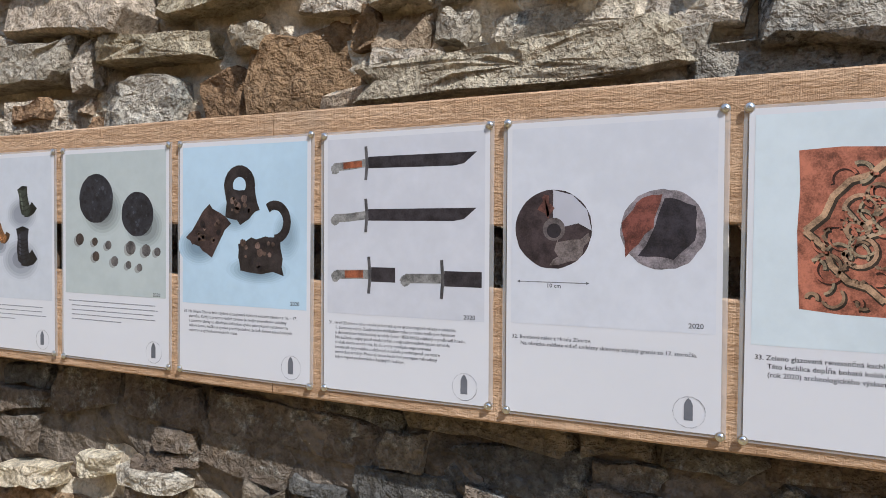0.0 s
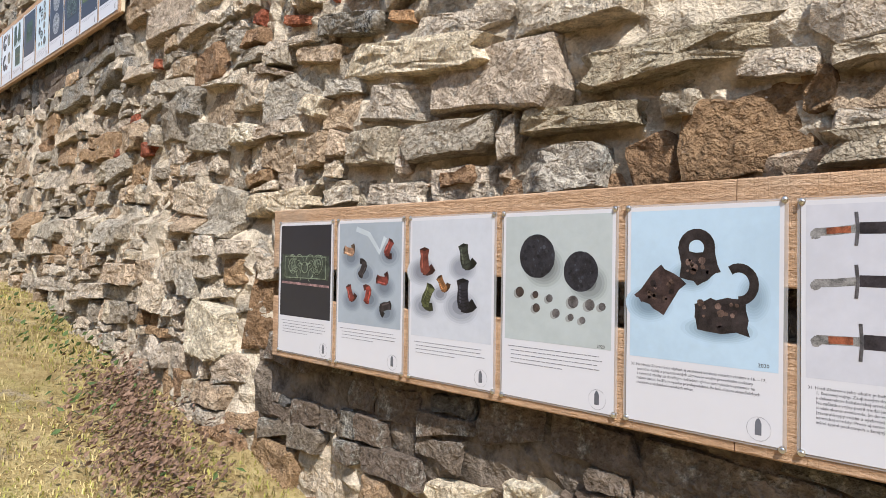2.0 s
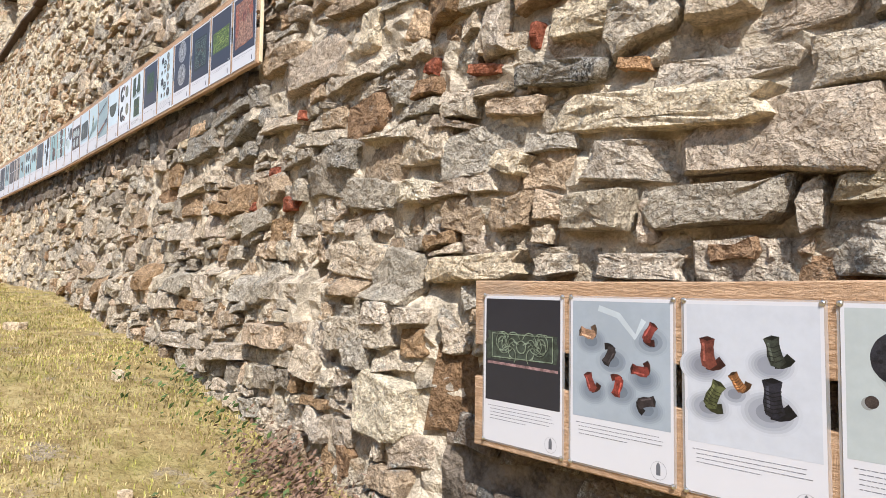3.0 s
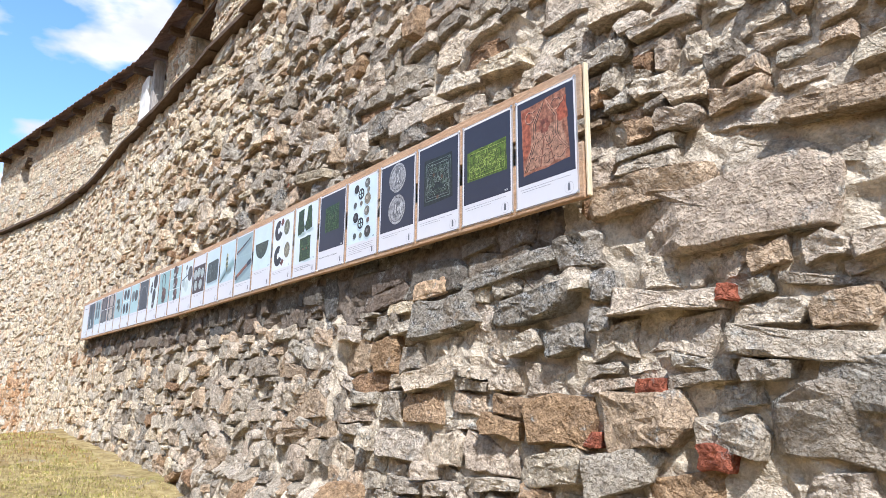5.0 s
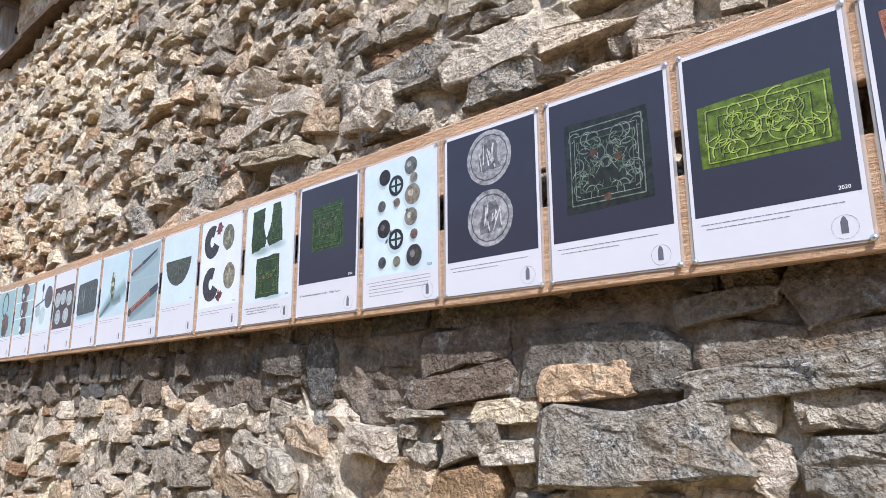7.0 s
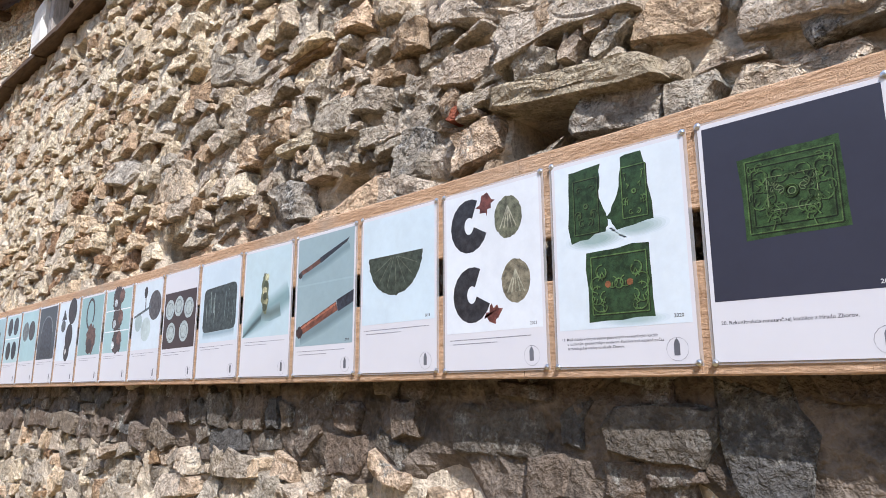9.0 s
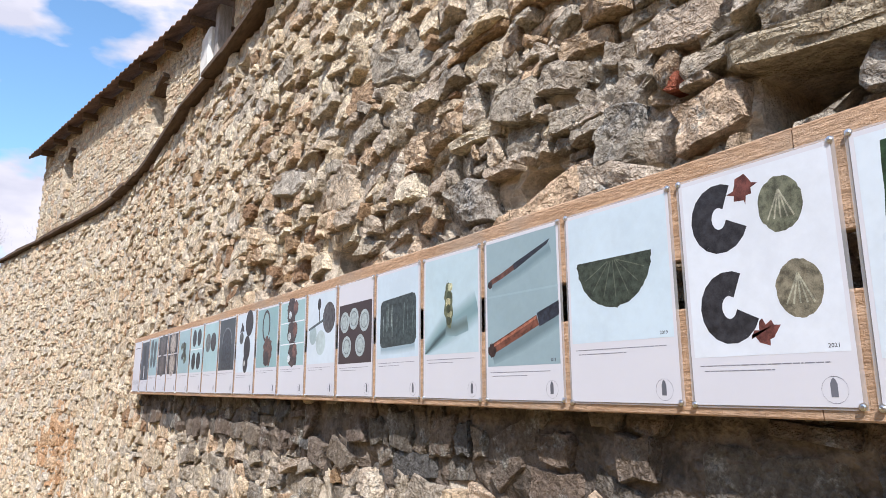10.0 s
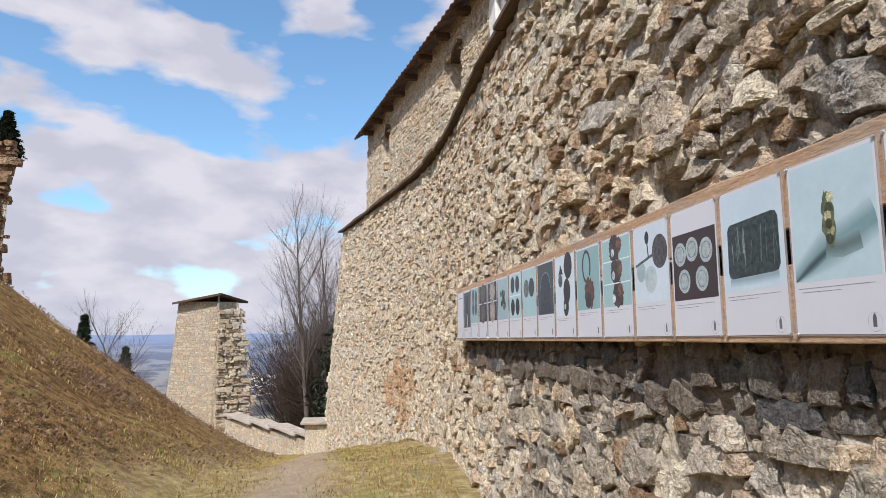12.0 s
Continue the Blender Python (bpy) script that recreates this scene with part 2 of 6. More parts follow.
def ground_material():
    m, n, l, b = principled("dry spring grass and earth", 0.95, 0, 0.1)
    a = tex(n, l, 1.1, 6, 0.6)
    c = tex(n, l, 9.0, 6, 0.7)
    f = tex(n, l, 70.0, 4, 0.7)
    straw = rgb_mix(n, l, band(n, l, c, 0.35, 0.7), (0.26, 0.185, 0.08), (0.50, 0.40, 0.19))
    green = rgb_mix(n, l, band(n, l, f, 0.3, 0.7), (0.16, 0.16, 0.045), (0.36, 0.33, 0.10))
    base = rgb_mix(n, l, band(n, l, a, 0.54, 0.72), straw, green)
    earth = rgb_mix(n, l, band(n, l, f, 0.3, 0.7), (0.22, 0.17, 0.11), (0.40, 0.33, 0.24))
    base = rgb_mix(n, l, band(n, l, tex(n, l, 3.3, 6, 0.7), 0.56, 0.68), base, earth)
    # leaf-strewn bank
    co2 = n.new("ShaderNodeNewGeometry")
    sy = n.new("ShaderNodeSeparateXYZ")
    l.new(co2.outputs["Position"], sy.inputs[0])
    bank = rgb_mix(n, l, band(n, l, c, 0.35, 0.65), (0.105, 0.058, 0.024), (0.39, 0.235, 0.09))
    bank = rgb_mix(n, l, band(n, l, tex(n, l, 2.4, 6, 0.65), 0.55, 0.7), bank, green)
    base = rgb_mix(n, l, band(n, l, summed(n, l, sy.outputs["Y"], a, 0.8), -1.0, -1.9), base, bank)
    # the trodden path
    co = n.new("ShaderNodeTexCoord")
    sp = n.new("ShaderNodeSeparateXYZ")
    l.new(co.outputs["Object"], sp.inputs[0])
    off = n.new("ShaderNodeMath")
    off.operation = "ADD"
    l.new(sp.outputs["Y"], off.inputs[0])
    off.inputs[1].default_value = 0.55
    ab = n.new("ShaderNodeMath")
    ab.operation = "ABSOLUTE"
    l.new(off.outputs[0], ab.inputs[0])
    wob = summed(n, l, ab.outputs[0], c, 0.5)
    trod = band(n, l, wob, 0.78, 0.36)
    dirt = rgb_mix(n, l, band(n, l, c, 0.3, 0.7), (0.34, 0.25, 0.165), (0.45, 0.35, 0.24))
    base = rgb_mix(n, l, trod, base, dirt)
    # fields and woods of the valley
    far = band(n, l, sp.outputs["X"], -30.0, -90.0)
    field = rgb_mix(n, l, band(n, l, tex(n, l, 0.006, 5, 0.6), 0.46, 0.54), (0.085, 0.075, 0.075), (0.25, 0.22, 0.17))
    base = rgb_mix(n, l, far, base, field)
    # distance haze painted into the ground colour: far hills turn blue
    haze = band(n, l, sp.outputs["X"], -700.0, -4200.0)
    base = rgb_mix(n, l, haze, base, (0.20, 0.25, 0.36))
    l.new(base, b.inputs["Base Color"])
    bumped(n, l, b, summed(n, l, c, f, 0.6), 1.0, 0.03)
    return m


GROUND = ground_material()
STRAW = plain("straw coloured grass blades", (0.44, 0.345, 0.16), 0.8, 0, 0.55, 3)
BANK = plain("brown winter grass blades", (0.33, 0.205, 0.085), 0.8, 0, 0.6, 1.7)
GREEN = plain("fresh green grass blades", (0.33, 0.31, 0.075), 0.8, 0, 0.4, 5)
LITTER = plain("dead brown leaves", (0.20, 0.125, 0.085), 0.8, 0, 0.5, 25)
IVY = plain("small green weed leaves", (0.07, 0.11, 0.03), 0.6, 0, 0.4, 25)

# ---- mesh helpers ----


def mesh_of(name, verts, faces, mats, smooth=False, index=None):
    me = bpy.data.meshes.new(name)
    me.from_pydata(verts if isinstance(verts, list) else np.asarray(verts).tolist(), [], faces if isinstance(faces, list) else np.asarray(faces).tolist())
    for m in mats if isinstance(mats, (list, tuple)) else (mats,):
        me.materials.append(m)
    if index is not None:
        me.polygons.foreach_set("material_index", index)
    if smooth:
        me.polygons.foreach_set("use_smooth", [True] * len(me.polygons))
    me.update()
    return me


def part(name, me, parent=None, at=None):
    ob = new(name, me)
    if parent is not None:
        ob.parent = parent
    if at is not None:
        ob.matrix_basis = at
    return ob


def thing(name, label, category, at=None, group="", kind=""):
    ob = new(name)
    ob.empty_display_size = 0.05
    if at is not None:
        ob.matrix_basis = at
    return tagged(ob, label, category, group, kind)


def box_mesh(name, lo, hi, mat, bevel=0.0, cuts=0, rough=0.0):
    """A box with bevelled, slightly uneven edges."""
    bm = bmesh.new()
    bmesh.ops.create_cube(bm, size=1)
    size, mid = Vector(hi) - Vector(lo), (Vector(hi) + Vector(lo)) / 2
    for v in bm.verts:
        v.co = Vector((v.co.x * size.x, v.co.y * size.y, v.co.z * size.z)) + mid
    if cuts:
        longest = max(range(3), key=lambda i: size[i])
        es = [e for e in bm.edges if abs((e.verts[0].co - e.verts[1].co)[longest]) > 0.9 * size[longest]]
        bmesh.ops.subdivide_edges(bm, edges=es, cuts=cuts, use_grid_fill=True)
        for v in bm.verts:
            v.co += noise.noise_vector(v.co * 3.1) * rough
    if bevel:
        sharp = [e for e in bm.edges if len(e.link_faces) == 2 and e.calc_face_angle() > 0.7]
        bmesh.ops.bevel(bm, geom=sharp, offset=bevel, segments=1, affect="EDGES")
    me = bpy.data.meshes.new(name)
    bm.to_mesh(me)
    bm.free()
    me.materials.append(mat)
    return me


# ---- the ground ----
GX = [-5000, -2600, -1500, -450, -300, -80, -45, -30, -23.2, -18.3, -16, -13, -11.6, -8.3, -6.9, -5, -4, -2.5, -1.3, 0, 1, 4, 12, 60, 400, 5000]
GZ = [45, -20, -112, -78, -56, -14, -5, -1.0, 0.35, 1.1, 1.43, 1.74, 1.7, 1.58, 1.42, 1.25, 1.1, 0.84, 0.5, 0.08, -0.15, -0.75, -1.6, -6, -40, 100]


def ground_z(x, y):
    x, y = np.asarray(x, float), np.asarray(y, float)
    z = np.interp(x, GX, GZ)
    out = np.clip(-1.3 - y, 0, 9)
    rise = 0.75 * (np.sqrt(out * out + 0.16) - 0.4)
    fade = np.clip((x + 25) / 8, 0, 1)
    z = z + np.minimum(rise, 5.2) * fade * fade * (3 - 2 * fade)
    z = z - 0.13 * np.clip(0.9 - y, 0, 2.2) * np.clip((-11 - x) / 5, 0, 1)
    far = np.clip((np.abs(y) - 12) / 200, 0, 1)
    z = z - far * 25 * (np.abs(x) < 400)
    return z


def spread_axis(lo, hi, step, end, grow=1.18):
    a = list(np.arange(lo, hi, step))
    s, v = step, lo
    while v > -end:
        s *= grow
        v -= s
        a.insert(0, v)
    s, v = step, hi
    while v < end:
        a.append(v)
        s *= grow
        v += s
    return np.array(a)


ax, ay = spread_axis(-24, 3, 0.13, 5000), spread_axis(-7, 2, 0.13, 5000)
XX, YY = np.meshgrid(ax, ay, indexing="ij")
ZZ = ground_z(XX, YY)
near = (XX > -40) & (XX < 12) & (np.abs(YY) < 14)
bumps = np.zeros_like(ZZ)
for i, j in zip(*np.nonzero(near)):
    p = Vector((XX[i, j], YY[i, j], 0))
    bumps[i, j] = 0.045 * noise.noise(p * 1.7) + 0.02 * noise.noise(p * 6.0) + (0.10 * noise.noise(p * 0.8) if YY[i, j] < -1.5 else 0)
ridge = np.zeros_like(ZZ)
for i, j in zip(*np.nonzero((XX < -700) | (np.abs(YY) > 900))):
    p = Vector((XX[i, j], YY[i, j], 0))
    ridge[i, j] = 30 * noise.noise(p * 0.0011) + 9 * noise.noise(p * 0.005) + (85 * math.exp(-((YY[i, j] - 40) / 330) ** 2) if XX[i, j] < -2200 else 0)
ZZ = ZZ + bumps + ridge
nx, ny = len(ax), len(ay)
idx = np.arange(nx * ny).reshape(nx, ny)
quads = np.stack([idx[:-1, :-1], idx[1:, :-1], idx[1:, 1:], idx[:-1, 1:]], -1).reshape(-1, 4)
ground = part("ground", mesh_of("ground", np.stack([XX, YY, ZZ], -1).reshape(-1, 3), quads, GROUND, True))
tagged(ground, "sloping dry grass and trodden earth falling to the valley", "ground", kind="structure")

# ---- rubble masonry ----
SX = [-26, -23.3, -21, -19, -17.2, -16, -15, -12.4, -8.5, 10]
SY = [-2.27, -1.68, -1.18, -0.74, -0.36, -0.2, -0.13, -0.09, 0, 0]
CAP_Z = 5.6


LEDGE_X, LEDGE_Z = [-9, -7, -5.5, -4.2, -3.4, -2.9, -2.4], [1.76, 1.77, 1.78, 1.77, 1.72, 1.70, 1.68]


def curve_of(x):
    return np.interp(x, SX, SY)


def wall_y(x, z):
    """The battered face; an older footing stands a hand's breadth proud under a ledge."""
    x, z = np.asarray(x, float), np.asarray(z, float)
    ledge = np.interp(x, LEDGE_X, LEDGE_Z) + 0.02 * np.sin(x * 5.1)
    step = np.clip((ledge - z) / 0.045, 0, 1) * np.clip((-2.45 - x) / 0.25, 0, 1) * np.clip((x + 8.5) / 1.5, 0, 1)
    return 1.02 + 0.08 * (z - 1.0) + curve_of(x) - 0.075 * step


BOARD1 = (-2.31, 0.29, 1.205, 1.705, 0.936)
BOARD2 = (-12.46, -4.10, 2.83, 3.37, 1.077)


def on_wall(u, z, d):
    x = -u
    y = wall_y(x, z) - d
    for x0, x1, z0, z1, back in (BOARD1, BOARD2):
        bend = np.interp(x, [-12.43, -8.6], [-0.105, 0]) if back > 1 else 0
        inside = (x > x0 - 0.02) & (x < x1 + 0.02) & (z > z0 - 0.02) & (z < z1 + 0.02)
        y = np.where(inside, np.maximum(y, back + bend + 0.006), y)
    return np.stack([x, y, z], -1)


def rubble(u0, u1, z0, z1, h_lo, h_hi, ratio, rng, thin=0.2, turn=4.0):
    """Outlines of roughly squared stones in wavering courses; some beds hold two thin stones."""
    out, z, k = [], z0, int(rng.integers(1000))

    def bed(u, zz, s):
        return zz + 0.055 * noise.noise((u * 0.9, s * 3.7, 0.5)) + 0.028 * noise.noise((u * 3.1, s * 5.3, 2.5))

    def block(a, b, lo_a, lo_b, hi_a, hi_b):
        w, h = b - a, (hi_a + hi_b - lo_a - lo_b) / 2
        if w < 0.03 or h < 0.02:
            return
        j = rng.normal(0, 0.07, 12) * h
        c = min(0.3 * w, 0.22 * h)
        p = [(a + abs(j[0]) + c * rng.random(), lo_a + j[1] * 0.6), (a + w * rng.uniform(0.35, 0.65), (lo_a + lo_b) / 2 + j[2]), (b - c * rng.random(), lo_b + j[3] * 0.6),
             (b + j[4], lo_b + h * rng.uniform(0.3, 0.7)), (b - c * rng.random() + j[5], hi_b + j[6]), (a + w * rng.uniform(0.3, 0.7), (hi_a + hi_b) / 2 + j[7] * 1.6),
             (a + c * rng.random() + j[8], hi_a + j[9]), (a + j[10], lo_a + h * rng.uniform(0.3, 0.7))]
        p = np.array(p)
        m, t = p.mean(0), radians(rng.normal(0, turn))
        q = p - m
        out.append(m + np.stack([q[:, 0] * math.cos(t) - q[:, 1] * math.sin(t), q[:, 0] * math.sin(t) + q[:, 1] * math.cos(t)], -1))

    while z < z1:
        h = h_lo + (h_hi - h_lo) * rng.random() ** 1.3
        u, slant = u0 - rng.uniform(0, 0.3), 0.0
        while u < u1:
            w = h * rng.uniform(*ratio) * (1.7 if rng.random() < 0.12 else 1)
            nxt = rng.normal(0, 0.10) * h
            lo_a, lo_b, hi_a, hi_b = bed(u, z, k), bed(u + w, z, k), bed(u, z + h, k + 1), bed(u + w, z + h, k + 1)
            r = rng.random()
            if r < thin and h > 0.075:
                s1, s2 = rng.uniform(0.3, 0.65), rng.uniform(0.3, 0.65)
                m_a, m_b = lo_a + (hi_a - lo_a) * s1, lo_b + (hi_b - lo_b) * s2
                block(u, u + w, lo_a, lo_b, m_a, m_b)
                cut = w * rng.uniform(0.4, 1.0)
                block(u, u + cut, m_a, m_a + (m_b - m_a) * cut / w, hi_a, hi_a + (hi_b - hi_a) * cut / w)
                if cut < 0.75 * w:
                    block(u + cut, u + w, m_a + (m_b - m_a) * cut / w, m_b, hi_b, hi_b)
            else:
                up = h * (rng.uniform(0.15, 0.5) if rng.random() < 0.14 else 0)
                block(u + slant, u + w + nxt, lo_a, lo_b, hi_a + up, hi_b + up)
            u, slant = u + w, nxt
        z, k = z + h, k + 1
    return out


def even_outline(poly, n):
    """The outline with exactly n corners."""
    pts = [tuple(p) for p in poly]
    keep = [pts[0]]
    for p in pts[1:]:
        if math.dist(p, keep[-1]) > 0.004:
            keep.append(p)
    pts = keep
    while len(pts) > n:
        i = min(range(len(pts)), key=lambda a: math.dist(pts[a], pts[(a + 1) % len(pts)]))
        pts.pop(i)
    while len(pts) < n:
        i = max(range(len(pts)), key=lambda a: math.dist(pts[a], pts[(a + 1) % len(pts)]))
        a, b = pts[i], pts[(i + 1) % len(pts)]
        pts.insert(i + 1, ((a[0] + b[0]) / 2, (a[1] + b[1]) / 2))
    return np.array(pts)


NV = 18
LEVELS = 4
RING = [(r * NV + i, r * NV + (i + 1) % NV, (r + 1) * NV + (i + 1) % NV, (r + 1) * NV + i) for r in range(LEVELS) for i in range(NV)]
FAN = [(LEVELS * NV + i, LEVELS * NV + (i + 1) % NV, (LEVELS + 1) * NV) for i in range(NV)]


def stone_points(poly, rng, joint, proud, lean=0.10):
    """Corners (u, z, d) of one rough broken stone that fills the outline: back ring, arris, face rings, middle."""
    p = even_outline(poly, NV)
    c = p.mean(0)
    rel = p - c
    reach = np.hypot(rel[:, 0], rel[:, 1])
    size = reach.mean()
    p = c + rel * np.maximum(0.55, 1 - joint / np.maximum(reach, 0.01))[:, None] * (1 + rng.normal(0, 0.028, (NV, 1)))
    rel = p - c
    d = proud[0] + (proud[1] - proud[0]) * rng.random() ** 1.2
    tu, tz = rng.normal(0, lean), rng.normal(-0.4 * lean, lean)
    a, slope = rng.uniform(0, 2 * math.pi), rng.uniform(0.2, 0.9)
    start = rng.uniform(0.2, 0.8) if rng.random() < 0.45 and lean > 0.04 else 3.0

    def depth(q):
        r = q - c
        f = d + tu * r[:, 0] + tz * r[:, 1]
        f = np.minimum(f, d + slope * (start * size - r[:, 0] * math.cos(a) - r[:, 1] * math.sin(a)))
        return np.clip(f, 0.004, 0.15)

    arris = depth(p) * rng.uniform(0.66, 0.98, NV)
    rings = [np.c_[p, arris]]
    for lo, hi in ((0.87, 0.94), (0.60, 0.66), (0.28, 0.34)):
        ring = c + rel * rng.uniform(lo, hi, (NV, 1))
        rings.append(np.c_[ring, depth(ring)])
    mid = c[None] + rng.normal(0, 0.08 * size, (1, 2))
    pts = np.concatenate(rings + [np.c_[mid, depth(mid)]])
    k = min(1.0, d / 0.03) * (0.35 if lean < 0.04 else 1)
    seed = rng.uniform(0, 50)
    for q in pts:
        q[2] += k * (0.010 * noise.noise((q[0] * 13, seed, q[1] * 18)) + 0.009 * noise.noise((q[0] * 36, seed, q[1] * 44)))
    pts[:, 2] = np.clip(pts[:, 2], 0.003, 0.16)
    return np.concatenate([np.c_[c + rel * 1.05, np.full(NV, -0.05)], pts])


def joined_stones(name, stones, place, mat, parent):
    if not stones:
        return None
    v = np.concatenate([place(s[:, 0], s[:, 1], s[:, 2]) for s in stones])
    n = (LEVELS + 1) * NV + 1
    faces = []
    for k in range(len(stones)):
        o = k * n
        faces += [tuple(o + a for a in f) for f in RING] + [tuple(o + a for a in f) for f in FAN]
    ob = part(name, mesh_of(name, v, faces, mat), parent)
    return tagged(ob, kind="stuff")


def single_stone(name, s, place, mat, parent):
    v = place(s[:, 0], s[:, 1], s[:, 2])
    o = v.mean(0)
    ob = part(name, mesh_of(name, v - o, RING + FAN, mat), parent)
    ob.location = o
    return ob


def backing(name, u0, u1, z0, z1, step, place, mat, recess=(), thick=0.9, parent=None, amp=0.022, lumps=0.0, proud=0.0, fade=0.0):
    """The mortared core: an uneven front with holes pushed in, and a thick body behind it."""
    us, zs = np.arange(u0, u1 + step, step), np.arange(z0, z1 + step, step)
    us[-1], zs[-1] = u1, z1
    U, Z = np.meshgrid(us, zs, indexing="ij")
    D = np.array([amp * noise.noise((u * 4, 0.3, z * 4)) + 0.7 * amp * noise.noise((u * 13, 2.3, z * 13)) for u, z in zip(U.ravel(), Z.ravel())]).reshape(U.shape)
    if lumps:
        D = D + 0.013 + np.array([lumps * noise.noise((u * 6, 7.3, z * 8)) + 0.8 * lumps * noise.noise((u * 15, 4.1, z * 19)) + 0.5 * lumps * noise.noise((u * 37, 1.1, z * 43))
                                  for u, z in zip(U.ravel(), Z.ravel())]).reshape(U.shape)
    D = D + proud
    if fade:
        near_edge = np.minimum(np.minimum(Z - z0, 1.0), np.minimum(U - u0, u1 - U)) + 0.04 * np.sin(U * 9) + 0.03 * np.sin(U * 23 + 1)
        D = D - 0.07 * np.clip(1 - near_edge / fade, 0, 1)
    for hu, hz, hw, hh, deep in recess:
        D = np.where((np.abs(U - hu) < hw / 2) & (np.abs(Z - hz) < hh / 2), -deep, D)
    front = place(U.ravel(), Z.ravel(), D.ravel())
    rear = front + np.array([0, thick, 0])
    a, b = U.shape
    ix = np.arange(a * b).reshape(a, b)
    faces = np.stack([ix[:-1, :-1], ix[:-1, 1:], ix[1:, 1:], ix[1:, :-1]], -1).reshape(-1, 4).tolist()
    n = a * b
    faces += (n + np.stack([ix[:-1, :-1], ix[1:, :-1], ix[1:, 1:], ix[:-1, 1:]], -1).reshape(-1, 4)).tolist()
    for edge in (ix[:, -1], ix[::-1, 0], ix[0, :], ix[-1, ::-1]):
        faces += [(int(p), int(p + n), int(q + n), int(q)) for p, q in zip(edge[:-1], edge[1:])]
    return part(name, mesh_of(name, np.concatenate([front, rear]), faces, mat), parent)


# putlog holes of the rampart: u, z, width, height, depth
HOLES = [(5.27, 3.46, 0.17, 0.15, 0.5), (6.48, 3.46, 0.18, 0.13, 0.6), (8.50, 3.42, 0.22, 0.18, 0.5), (3.44, 1.66, 0.12, 0.24, 0.7),
         (10.7, 5.3, 0.22, 0.18, 0.3), (7.25, 3.46, 0.16, 0.10, 0.3), (12.6, 5.3, 0.2, 0.16, 0.3), (14.6, 5.3, 0.2, 0.16, 0.3)]
